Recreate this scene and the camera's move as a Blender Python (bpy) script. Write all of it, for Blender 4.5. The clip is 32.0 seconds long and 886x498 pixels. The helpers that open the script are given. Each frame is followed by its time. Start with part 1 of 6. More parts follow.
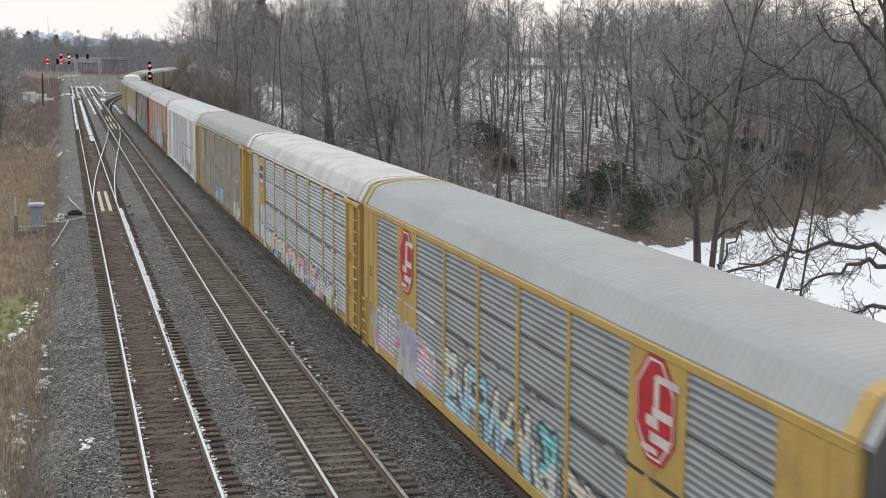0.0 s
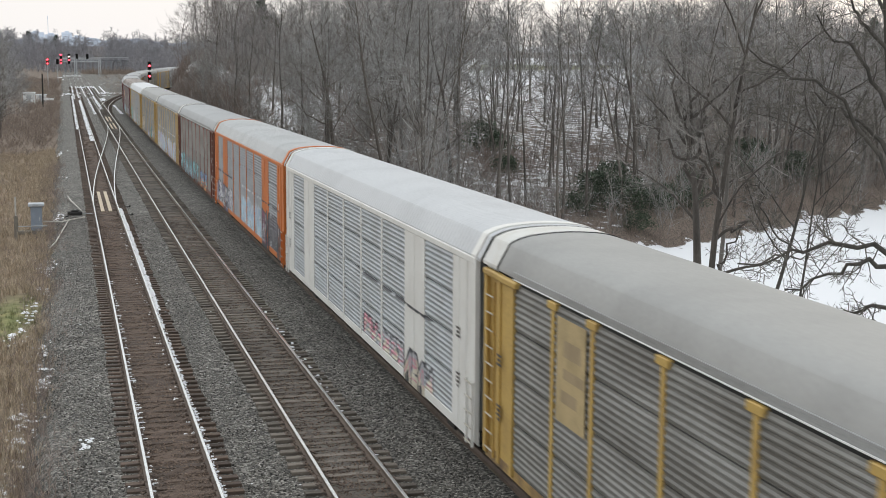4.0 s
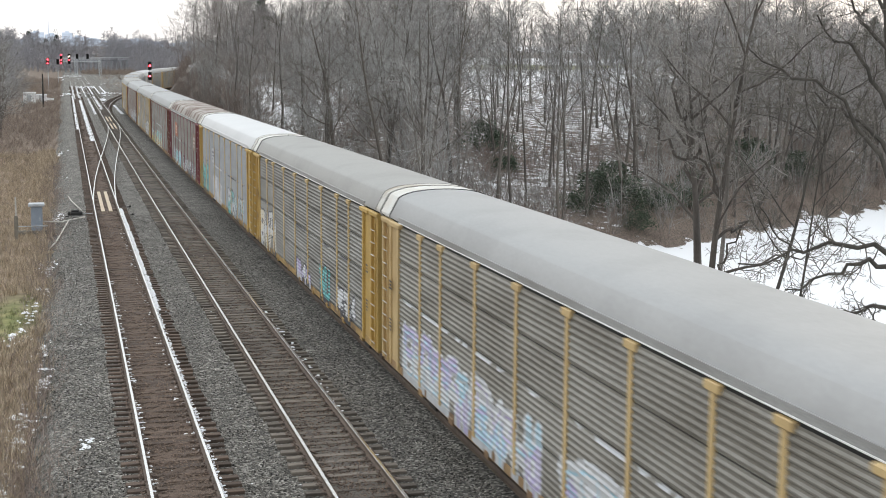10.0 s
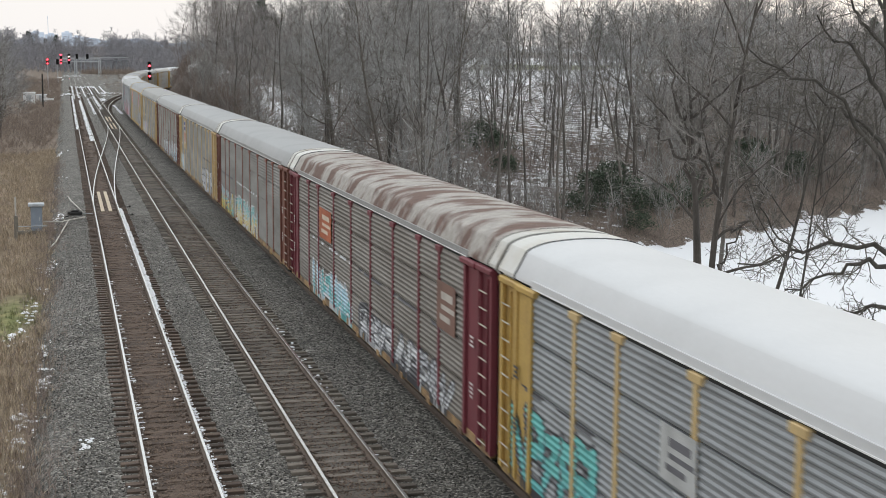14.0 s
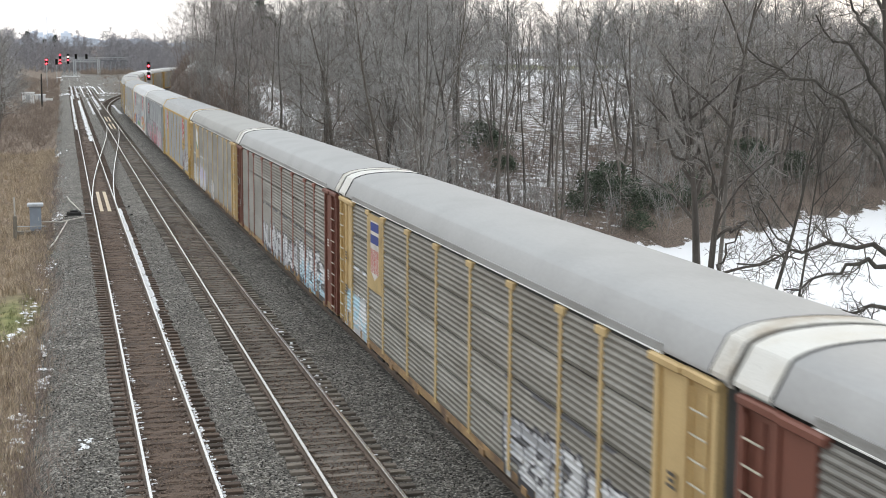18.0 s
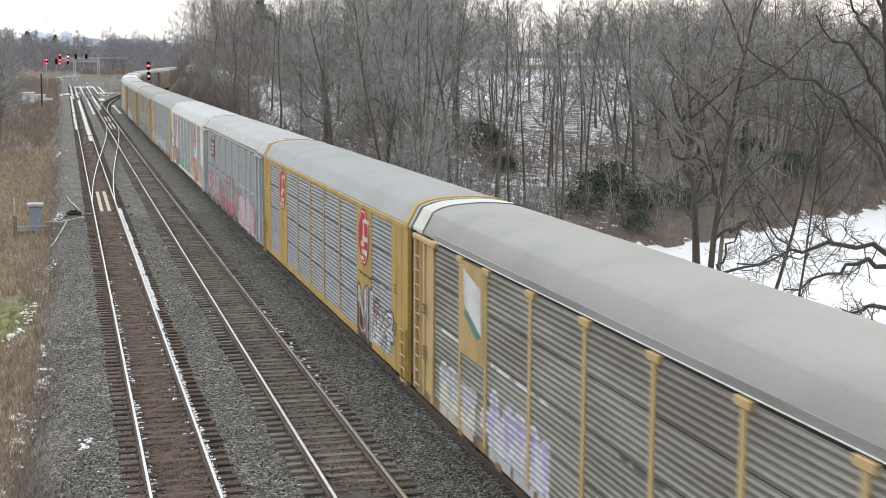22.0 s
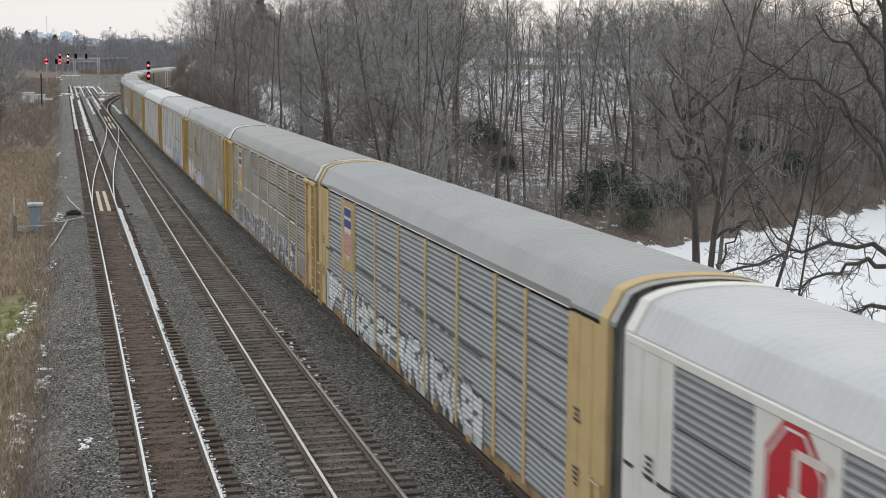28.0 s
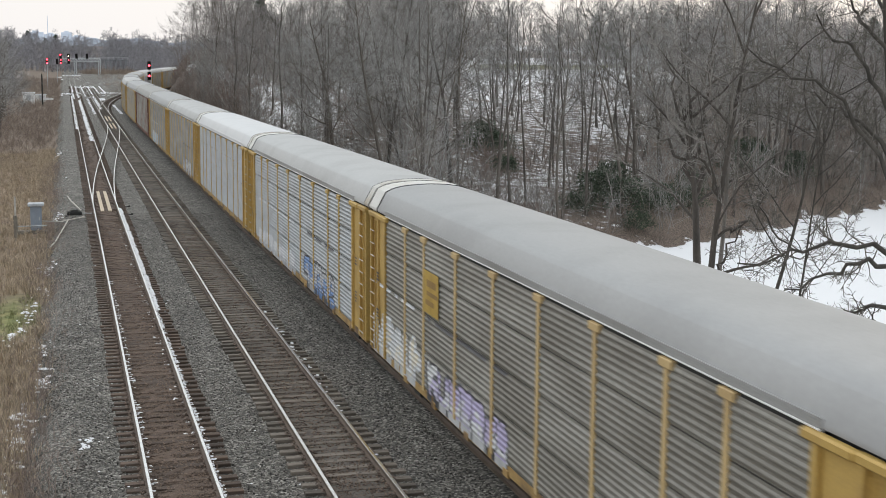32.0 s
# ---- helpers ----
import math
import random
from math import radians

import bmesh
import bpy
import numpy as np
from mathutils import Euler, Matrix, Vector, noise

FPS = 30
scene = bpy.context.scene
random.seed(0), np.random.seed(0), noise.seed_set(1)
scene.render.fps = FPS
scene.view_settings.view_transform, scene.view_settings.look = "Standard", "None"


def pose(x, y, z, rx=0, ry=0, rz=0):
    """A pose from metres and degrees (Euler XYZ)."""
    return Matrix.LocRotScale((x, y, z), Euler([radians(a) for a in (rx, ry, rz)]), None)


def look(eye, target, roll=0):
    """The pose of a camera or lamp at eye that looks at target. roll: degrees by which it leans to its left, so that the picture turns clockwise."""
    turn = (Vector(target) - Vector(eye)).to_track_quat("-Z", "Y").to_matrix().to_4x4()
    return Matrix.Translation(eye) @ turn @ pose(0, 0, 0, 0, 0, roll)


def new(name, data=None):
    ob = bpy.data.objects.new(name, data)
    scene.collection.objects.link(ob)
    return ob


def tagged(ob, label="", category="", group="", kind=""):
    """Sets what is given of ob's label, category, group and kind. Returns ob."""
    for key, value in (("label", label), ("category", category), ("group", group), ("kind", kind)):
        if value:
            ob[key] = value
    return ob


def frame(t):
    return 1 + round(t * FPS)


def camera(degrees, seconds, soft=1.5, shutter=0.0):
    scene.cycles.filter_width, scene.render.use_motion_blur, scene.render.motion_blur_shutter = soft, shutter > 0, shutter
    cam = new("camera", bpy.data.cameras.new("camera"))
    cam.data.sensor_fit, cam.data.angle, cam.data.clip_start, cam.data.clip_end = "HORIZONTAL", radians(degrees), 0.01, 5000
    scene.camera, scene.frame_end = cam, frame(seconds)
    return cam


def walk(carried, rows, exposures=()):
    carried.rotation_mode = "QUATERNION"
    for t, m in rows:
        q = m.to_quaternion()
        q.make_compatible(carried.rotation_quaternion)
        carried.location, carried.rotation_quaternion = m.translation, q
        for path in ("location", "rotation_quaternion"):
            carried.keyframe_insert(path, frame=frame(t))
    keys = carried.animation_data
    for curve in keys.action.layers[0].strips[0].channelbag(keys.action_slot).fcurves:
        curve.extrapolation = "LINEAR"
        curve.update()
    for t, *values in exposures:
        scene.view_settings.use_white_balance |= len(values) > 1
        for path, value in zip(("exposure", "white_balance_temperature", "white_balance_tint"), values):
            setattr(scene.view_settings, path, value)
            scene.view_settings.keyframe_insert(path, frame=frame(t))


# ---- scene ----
# Camera on a road bridge, 9.6 m above the rails; the tracks run along +y, z = 0 is the top of the rail.
CAM_H = 9.58
cam = camera(35.69, 32.0, soft=0.75, shutter=0.3)


def aim(yaw, pitch, roll):
    """Camera pose: yaw to the right of +y, pitch below level, roll, in degrees."""
    a, b = radians(yaw), radians(pitch)
    eye = Vector((0, 0, CAM_H))
    return look(eye, eye + Vector((math.sin(a) * math.cos(b), math.cos(a) * math.cos(b), -math.sin(b))), roll)


CAM_ROLL = 0.359
walk(cam, [(0, aim(15.29, 7.783, CAM_ROLL)), (3, aim(15.30, 7.783, CAM_ROLL)), (6, aim(15.285, 7.78, CAM_ROLL)),
           (12, aim(15.285, 7.78, CAM_ROLL)), (14.5, aim(15.30, 7.78, CAM_ROLL)), (19, aim(15.335, 7.775, CAM_ROLL)),
           (23, aim(15.335, 7.785, CAM_ROLL)), (25, aim(15.31, 7.79, CAM_ROLL)), (29, aim(15.345, 7.79, CAM_ROLL)),
           (30, aim(15.31, 7.80, CAM_ROLL)), (32, aim(15.31, 7.79, CAM_ROLL))],
     exposures=[(0, 0.26), (3.5, 0.26), (5.5, 0.15), (7.1, 0.15), (7.9, 0.50), (12.9, 0.49), (13.8, 0.23), (14.6, 0.23), (16.4, 0.51),
                (23.1, 0.51), (23.9, 0.33), (25.2, 0.31), (27.6, 0.11), (28.4, 0.12), (29, 0.19), (32, 0.23)])

# ---- light: overcast winter afternoon ----
world = bpy.data.worlds.new("world")
scene.world = world
world.use_nodes = True
wn, wl = world.node_tree.nodes, world.node_tree.links
wn.clear()
sky = wn.new("ShaderNodeTexSky")
sky.sky_type, sky.sun_disc = "NISHITA", False
sky.sun_elevation, sky.sun_rotation = radians(28), radians(40)
sky.air_density, sky.dust_density, sky.ozone_density = 1.0, 4.0, 1.0
cloud = wn.new("ShaderNodeMix")
cloud.data_type = "RGBA"
cloud.inputs[0].default_value = 0.86
bg = wn.new("ShaderNodeBackground")
bg.inputs[1].default_value = 0.093
wout = wn.new("ShaderNodeOutputWorld")
geo = wn.new("ShaderNodeTexCoord")
sepz = wn.new("ShaderNodeSeparateXYZ")
wl.new(geo.outputs["Generated"], sepz.inputs[0])
haze = wn.new("ShaderNodeMapRange")
haze.interpolation_type = "SMOOTHSTEP"
haze.inputs[1].default_value, haze.inputs[2].default_value = 0.0, 0.16
wl.new(sepz.outputs[2], haze.inputs[0])
deck = wn.new("ShaderNodeMix")
deck.data_type = "RGBA"
deck.inputs[6].default_value, deck.inputs[7].default_value = (9.9, 9.6, 9.5, 1), (7.6, 8.1, 8.2, 1)
wl.new(haze.outputs[0], deck.inputs[0])
lift = wn.new("ShaderNodeMapRange")
lift.interpolation_type = "SMOOTHSTEP"
lift.inputs[1].default_value, lift.inputs[2].default_value = 0.15, 0.95
wl.new(sepz.outputs[2], lift.inputs[0])
vault = wn.new("ShaderNodeMix")
vault.data_type = "RGBA"
vault.inputs[7].default_value = (12.4, 12.9, 13.1, 1)
wl.new(lift.outputs[0], vault.inputs[0])
wl.new(deck.outputs[2], vault.inputs[6])
wl.new(vault.outputs[2], cloud.inputs[7])
wl.new(sky.outputs[0], cloud.inputs[6])
wl.new(cloud.outputs[2], bg.inputs[0])
wl.new(bg.outputs[0], wout.inputs[0])
sun_data = bpy.data.lights.new("sun", "SUN")
sun_data.energy, sun_data.angle, sun_data.color = 0.4, radians(40), (1.0, 0.99, 0.965)
sun = new("sun", sun_data)
sun.rotation_euler = (radians(62), 0, radians(40 + 180))


# ---- materials ----
def mat(name, col, rough=0.7, metal=0.0, var=0.25, scale=3.0, bump=0.0, fine=40.0, dark=None, island=0.0, obj=0.0,
        stretch=(1, 1, 1), patch=0.55, fade=0.1):
    """A surface: a base colour that noise at two scales mixes with a darker or dirtier one, and fine relief."""
    m = bpy.data.materials.new(name)
    m.use_nodes = True
    n, l = m.node_tree.nodes, m.node_tree.links
    b = n["Principled BSDF"]
    b.inputs["Roughness"].default_value, b.inputs["Metallic"].default_value = rough, metal
    dark = dark or tuple(c * 0.5 for c in col)
    tc = n.new("ShaderNodeTexCoord")
    mp = n.new("ShaderNodeMapping")
    mp.inputs[3].default_value = stretch
    l.new(tc.outputs["Object"], mp.inputs[0])
    vec = mp.outputs[0]
    oi = n.new("ShaderNodeObjectInfo")
    add = n.new("ShaderNodeVectorMath")
    add.operation = "MULTIPLY_ADD"
    comb = n.new("ShaderNodeCombineXYZ")
    for i in range(3):
        l.new(oi.outputs["Random"], comb.inputs[i])
    add.inputs[1].default_value = (37, 53, 71)
    l.new(comb.outputs[0], add.inputs[0])
    l.new(vec, add.inputs[2])
    n1 = n.new("ShaderNodeTexNoise")
    n1.inputs["Scale"].default_value, n1.inputs["Detail"].default_value = scale, 6
    n2 = n.new("ShaderNodeTexNoise")
    n2.inputs["Scale"].default_value, n2.inputs["Detail"].default_value = fine, 3
    l.new(add.outputs[0], n1.inputs["Vector"])
    l.new(add.outputs[0], n2.inputs["Vector"])
    ramp = n.new("ShaderNodeMapRange")
    ramp.inputs[1].default_value, ramp.inputs[2].default_value = patch - fade, patch + fade
    l.new(n1.outputs[0], ramp.inputs[0])
    mx = n.new("ShaderNodeMath")
    mx.operation = "MULTIPLY"
    mx.inputs[1].default_value = var * 2
    mx.use_clamp = True
    l.new(ramp.outputs[0], mx.inputs[0])
    mix = n.new("ShaderNodeMix")
    mix.data_type = "RGBA"
    mix.inputs[6].default_value, mix.inputs[7].default_value = (*col, 1), (*dark, 1)
    l.new(mx.outputs[0], mix.inputs[0])
    hsv = n.new("ShaderNodeHueSaturation")
    l.new(mix.outputs[2], hsv.inputs["Color"])
    v = n.new("ShaderNodeMapRange")
    v.inputs[1].default_value, v.inputs[2].default_value = 0.25, 0.75
    v.inputs[3].default_value, v.inputs[4].default_value = 1 - var * 0.6, 1 + var * 0.6
    l.new(n2.outputs[0], v.inputs[0])
    val = v.outputs[0]
    for amount, src in ((island, "island"), (obj, "obj")):
        if amount:
            r = n.new("ShaderNodeMapRange")
            r.inputs[3].default_value, r.inputs[4].default_value = 1 - amount, 1 + amount
            if src == "island":
                g = n.new("ShaderNodeNewGeometry")
                l.new(g.outputs["Random Per Island"], r.inputs[0])
            else:
                l.new(oi.outputs["Random"], r.inputs[0])
            mu = n.new("ShaderNodeMath")
            mu.operation = "MULTIPLY"
            l.new(val, mu.inputs[0])
            l.new(r.outputs[0], mu.inputs[1])
            val = mu.outputs[0]
    l.new(val, hsv.inputs["Value"])
    l.new(hsv.outputs[0], b.inputs["Base Color"])
    if bump:
        bp = n.new("ShaderNodeBump")
        bp.inputs["Strength"].default_value, bp.inputs["Distance"].default_value = min(1.0, bump), 0.02
        l.new(n2.outputs[0], bp.inputs["Height"])
        l.new(bp.outputs[0], b.inputs["Normal"])
    return m


def glow(name, col, strength):
    m = bpy.data.materials.new(name)
    m.use_nodes = True
    b = m.node_tree.nodes["Principled BSDF"]
    b.inputs["Base Color"].default_value = (*(c * 0.3 for c in col), 1)
    b.inputs["Roughness"].default_value = 0.9
    b.inputs["Emission Color"].default_value = (*col, 1)
    b.inputs["Emission Strength"].default_value = strength
    return m


def ground_mat():
    """Leaf litter, dry grass and snow, mixed by the sheet's zone attribute (snow, green, dry grass)."""
    m = bpy.data.materials.new("ground_cover")
    m.use_nodes = True
    n, l = m.node_tree.nodes, m.node_tree.links
    b = n["Principled BSDF"]
    b.inputs["Roughness"].default_value = 0.9
    at = n.new("ShaderNodeAttribute")
    at.attribute_name = "zone"
    sep = n.new("ShaderNodeSeparateColor")
    l.new(at.outputs["Color"], sep.inputs[0])
    tc = n.new("ShaderNodeTexCoord")

    def noise_at(scale, detail=6):
        t = n.new("ShaderNodeTexNoise")
        t.inputs["Scale"].default_value, t.inputs["Detail"].default_value = scale, detail
        l.new(tc.outputs["Object"], t.inputs["Vector"])
        return t.outputs[0]

    def mixed(fac, a, c):
        x = n.new("ShaderNodeMix")
        x.data_type = "RGBA"
        for s, v in ((6, a), (7, c)):
            if isinstance(v, tuple):
                x.inputs[s].default_value = (*v, 1)
            else:
                l.new(v, x.inputs[s])
        if isinstance(fac, float):
            x.inputs[0].default_value = fac
        else:
            l.new(fac, x.inputs[0])
        return x.outputs[2]

    def step(val, lo, hi):
        r = n.new("ShaderNodeMapRange")
        r.interpolation_type = "SMOOTHSTEP"
        r.inputs[1].default_value, r.inputs[2].default_value = lo, hi
        l.new(val, r.inputs[0])
        return r.outputs[0]

    n_small, n_mid, n_big = noise_at(9), noise_at(1.3), noise_at(0.22)
    litter = mixed(step(n_small, 0.35, 0.65), (0.075, 0.057, 0.046), (0.20, 0.155, 0.125))
    dry = mixed(step(n_mid, 0.35, 0.65), (0.19, 0.138, 0.102), (0.33, 0.247, 0.178))
    dry = mixed(step(n_big, 0.45, 0.62), dry, (0.22, 0.165, 0.115))
    green = mixed(step(n_mid, 0.35, 0.7), (0.11, 0.135, 0.035), (0.24, 0.23, 0.085))
    col = mixed(sep.outputs[2], litter, dry)
    col = mixed(sep.outputs[1], col, green)
    s1 = n.new("ShaderNodeMath")
    s1.operation = "ADD"
    l.new(n_mid, s1.inputs[0])
    l.new(sep.outputs[0], s1.inputs[1])
    s2 = n.new("ShaderNodeMath")
    s2.operation = "MULTIPLY_ADD"
    s2.inputs[1].default_value = 0.35
    l.new(n_small, s2.inputs[0])
    l.new(s1.outputs[0], s2.inputs[2])
    snow = step(s2.outputs[0], 1.13, 1.27)
    col = mixed(snow, col, (0.78, 0.79, 0.82))
    l.new(col, b.inputs["Base Color"])
    bp = n.new("ShaderNodeBump")
    bp.inputs["Strength"].default_value, bp.inputs["Distance"].default_value = 0.6, 0.05
    l.new(n_small, bp.inputs["Height"])
    l.new(bp.outputs[0], b.inputs["Normal"])
    return m


def ballast_mat():
    m = bpy.data.materials.new("ballast")
    m.use_nodes = True
    n, l = m.node_tree.nodes, m.node_tree.links
    b = n["Principled BSDF"]
    b.inputs["Roughness"].default_value = 0.85
    tc = n.new("ShaderNodeTexCoord")
    vo = n.new("ShaderNodeTexVoronoi")
    vo.inputs["Scale"].default_value = 15.0
    l.new(tc.outputs["Object"], vo.inputs["Vector"])
    no = n.new("ShaderNodeTexNoise")
    no.inputs["Scale"].default_value, no.inputs["Detail"].default_value = 0.8, 5
    l.new(tc.outputs["Object"], no.inputs["Vector"])
    sp = n.new("ShaderNodeSeparateColor")
    l.new(vo.outputs["Color"], sp.inputs[0])
    ra = n.new("ShaderNodeValToRGB")
    ra.color_ramp.elements[0].color = (0.033, 0.031, 0.028, 1)
    ra.color_ramp.elements[1].color = (0.39, 0.37, 0.335, 1)
    e = ra.color_ramp.elements.new(0.6)
    e.color = (0.135, 0.127, 0.114, 1)
    l.new(sp.outputs[0], ra.inputs[0])
    mi = n.new("ShaderNodeMix")
    mi.data_type, mi.blend_type = "RGBA", "MULTIPLY"
    mi.inputs[0].default_value = 0.5
    l.new(ra.outputs[0], mi.inputs[6])
    gr = n.new("ShaderNodeMapRange")
    gr.inputs[1].default_value, gr.inputs[2].default_value = 0.35, 0.65
    gr.inputs[3].default_value, gr.inputs[4].default_value = 0.5, 1.3
    l.new(no.outputs[0], gr.inputs[0])
    l.new(gr.outputs[0], mi.inputs[7])
    l.new(mi.outputs[2], b.inputs["Base Color"])
    bp = n.new("ShaderNodeBump")
    bp.inputs["Strength"].default_value, bp.inputs["Distance"].default_value = 1.0, 0.05
    bp.invert = True
    l.new(vo.outputs["Distance"], bp.inputs["Height"])
    l.new(bp.outputs[0], b.inputs["Normal"])
    return m


M = {
    "ground": ground_mat(),
    "ballast": ballast_mat(),
    "stone": mat("ballast_stone", (0.174, 0.161, 0.146), 0.85, var=0.2, island=0.88),
    "rail_side": mat("rusty_rail", (0.12, 0.085, 0.065), 0.75, var=0.3, scale=2, fine=30, bump=0.2),
    "rail_head": mat("polished_rail", (0.86, 0.855, 0.85), 0.22, 1.0, var=0.05),
    "tie": mat("old_tie", (0.115, 0.08, 0.06), 0.9, var=0.35, scale=2, fine=25, bump=0.5, obj=0.35, stretch=(1, 6, 6),
               dark=(0.05, 0.038, 0.032), patch=0.5),
    "tie_grey": mat("grey_tie", (0.16, 0.137, 0.115), 0.9, var=0.35, scale=2, fine=25, bump=0.5, obj=0.4, stretch=(1, 6, 6),
                    dark=(0.06, 0.048, 0.04)),
    "snow": mat("old_snow", (0.80, 0.81, 0.84), 0.75, var=0.08, scale=4, bump=0.3, fine=12),
    "zinc": mat("weathered_zinc", (0.50, 0.52, 0.54), 0.55, 0.2, var=0.2),
    "fascia": mat("grey_fascia", (0.33, 0.335, 0.335), 0.55, 0.2, var=0.3, scale=0.7, dark=(0.2, 0.195, 0.185), stretch=(1, 0.3, 1)),
    "black": mat("black_iron", (0.022, 0.021, 0.02), 0.7, var=0.3),
    "under": mat("grimy_underframe", (0.035, 0.031, 0.028), 0.8, var=0.3, scale=1.5),
    "plank": mat("pale_plank", (0.60, 0.50, 0.38), 0.8, var=0.2, scale=5, stretch=(4, 1, 1)),
    "wood": mat("grey_timber", (0.22, 0.20, 0.17), 0.9, var=0.3, scale=4, stretch=(4, 1, 1)),
    "cabinet": mat("blue_grey_cabinet", (0.27, 0.31, 0.37), 0.5, var=0.1),
    "white": mat("white_paint", (0.78, 0.78, 0.78), 0.5, var=0.08),
    "bark": mat("bark", (0.125, 0.108, 0.094), 0.95, var=0.35, scale=1.2, fine=14, bump=0.8, obj=0.3, stretch=(2, 2, 0.5),
                dark=(0.07, 0.06, 0.052)),
    "bark_pale": mat("pale_bark", (0.19, 0.172, 0.155), 0.95, var=0.3, scale=1.2, fine=14, bump=0.6, obj=0.25, stretch=(2, 2, 0.5)),
    "bark_dark": mat("dark_bark", (0.078, 0.07, 0.06), 0.95, var=0.35, scale=1.2, fine=14, bump=0.8, stretch=(2, 2, 0.5)),
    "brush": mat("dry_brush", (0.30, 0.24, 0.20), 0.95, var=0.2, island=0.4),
    "twig_mid": mat("grey_stems", (0.25, 0.232, 0.215), 0.95, var=0.2, island=0.5),
    "bark_mid": mat("brown_grey_bark", (0.12, 0.105, 0.093), 0.95, var=0.35, scale=1.2, fine=14, bump=0.8, stretch=(2, 2, 0.5)),
    "twig_dark": mat("dark_twigs", (0.125, 0.113, 0.098), 0.95, var=0.2, island=0.35),
    "twig": mat("twigs", (0.303, 0.298, 0.291), 0.95, var=0.2, island=0.4, obj=0.3),
    "twig_brown": mat("brown_twigs", (0.32, 0.29, 0.277), 0.95, var=0.2, island=0.4, obj=0.3),
    "twig_grey": mat("grey_twigs", (0.352, 0.345, 0.332), 0.95, var=0.2, island=0.4, obj=0.25),
    "twig_red": mat("russet_twigs", (0.265, 0.21, 0.182), 0.95, var=0.2, island=0.4, obj=0.2),
    "green_blade": mat("green_grass", (0.19, 0.20, 0.095), 0.9, var=0.2, island=0.4),
    "fouled_stone": mat("fouled_stone", (0.15, 0.108, 0.084), 0.9, var=0.2, island=0.6),
    "straw": mat("dry_straw", (0.42, 0.34, 0.25), 0.9, var=0.2, island=0.45),
    "needle": mat("evergreen_leaves", (0.05, 0.074, 0.042), 0.7, var=0.3, island=0.45),
    # Far woods are paled and slightly blued: distance haze put into the colour.
    "hazed_wood": mat("far_woods", (0.32, 0.312, 0.335), 1.0, var=0.15, scale=0.08, island=0.3),
    # Far hills and blocks glow pale blue, painting haze into their colour.
    "haze_glow_blue": glow("hill_haze_glow", (0.46, 0.53, 0.63), 0.70),
    "haze_glow_block": glow("block_haze_glow", (0.48, 0.55, 0.65), 0.75),
    "red_lamp": glow("red_signal_lamp", (1.0, 0.04, 0.06), 9.0),
    "pale_lamp": glow("pale_signal_lamp", (1.0, 0.8, 0.6), 5.0),
}


# ---- mesh helpers ----
def mesh_of(name, verts, faces, mats=(), idx=None, smooth=False):
    me = bpy.data.meshes.new(name)
    if len(verts):
        me.from_pydata(verts if isinstance(verts, list) else verts.tolist(), [], faces if isinstance(faces, list) else faces.tolist())
    for m in mats:
        me.materials.append(m)
    if idx is not None:
        me.polygons.foreach_set("material_index", np.array(idx, dtype=np.int32))
    if smooth:
        me.polygons.foreach_set("use_smooth", np.ones(len(me.polygons), dtype=bool))
    me.update()
    return me


class Shape:
    """Collects boxes, tubes and sheets into one mesh."""

    def __init__(self):
        self.v, self.f, self.i = [], [], []

    def quad(self, pts, i=0):
        b = len(self.v)
        self.v += [tuple(p) for p in pts]
        self.f.append(tuple(range(b, b + len(pts))))
        self.i.append(i)
        return self

    def box(self, x0, x1, y0, y1, z0, z1, i=0, bev=0.0):
        b = len(self.v)
        c = bev
        if c <= 0:
            self.v += [(x, y, z) for x in (x0, x1) for y in (y0, y1) for z in (z0, z1)]
            for q in ((0, 1, 3, 2), (4, 6, 7, 5), (0, 4, 5, 1), (2, 3, 7, 6), (0, 2, 6, 4), (1, 5, 7, 3)):
                self.f.append(tuple(b + k for k in q))
                self.i.append(i)
        else:
            rings = [(c, z0), (0, z0 + c), (0, z1 - c), (c, z1)]
            for ins, z in rings:
                self.v += [(x0 + ins, y0 + ins, z), (x1 - ins, y0 + ins, z), (x1 - ins, y1 - ins, z), (x0 + ins, y1 - ins, z)]
            for r in range(3):
                for k in range(4):
                    a, d = b + 4 * r + k, b + 4 * r + (k + 1) % 4
                    self.f.append((a, d, d + 4, a + 4))
                    self.i.append(i)
            self.f += [(b + 3, b + 2, b + 1, b), (b + 12, b + 13, b + 14, b + 15)]
            self.i += [i, i]
        return self

    def tube(self, pts, radii, sides=6, i=0, cap=True):
        pts = [Vector(p) for p in pts]
        if not isinstance(radii, (list, tuple)):
            radii = [radii] * len(pts)
        b = len(self.v)
        up = Vector((0.13, 0.21, 0.97))
        for k, p in enumerate(pts):
            d = (pts[min(k + 1, len(pts) - 1)] - pts[max(k - 1, 0)])
            d = d.normalized() if d.length > 1e-9 else Vector((0, 0, 1))
            s = d.cross(up)
            if s.length < 0.05:
                s = d.cross(Vector((1, 0, 0)))
            s.normalize()
            t = d.cross(s)
            for j in range(sides):
                a = 2 * math.pi * j / sides
                q = p + (s * math.cos(a) + t * math.sin(a)) * radii[k]
                self.v.append((q.x, q.y, q.z))
        for k in range(len(pts) - 1):
            for j in range(sides):
                j2 = (j + 1) % sides
                self.f.append((b + k * sides + j, b + k * sides + j2, b + (k + 1) * sides + j2, b + (k + 1) * sides + j))
                self.i.append(i)
        if cap and sides > 2:
            self.f += [tuple(b + j for j in reversed(range(sides))), tuple(b + (len(pts) - 1) * sides + j for j in range(sides))]
            self.i += [i, i]
        return self

    def mesh(self, name, *mats, smooth=False):
        return mesh_of(name, self.v, self.f, mats, self.i, smooth)


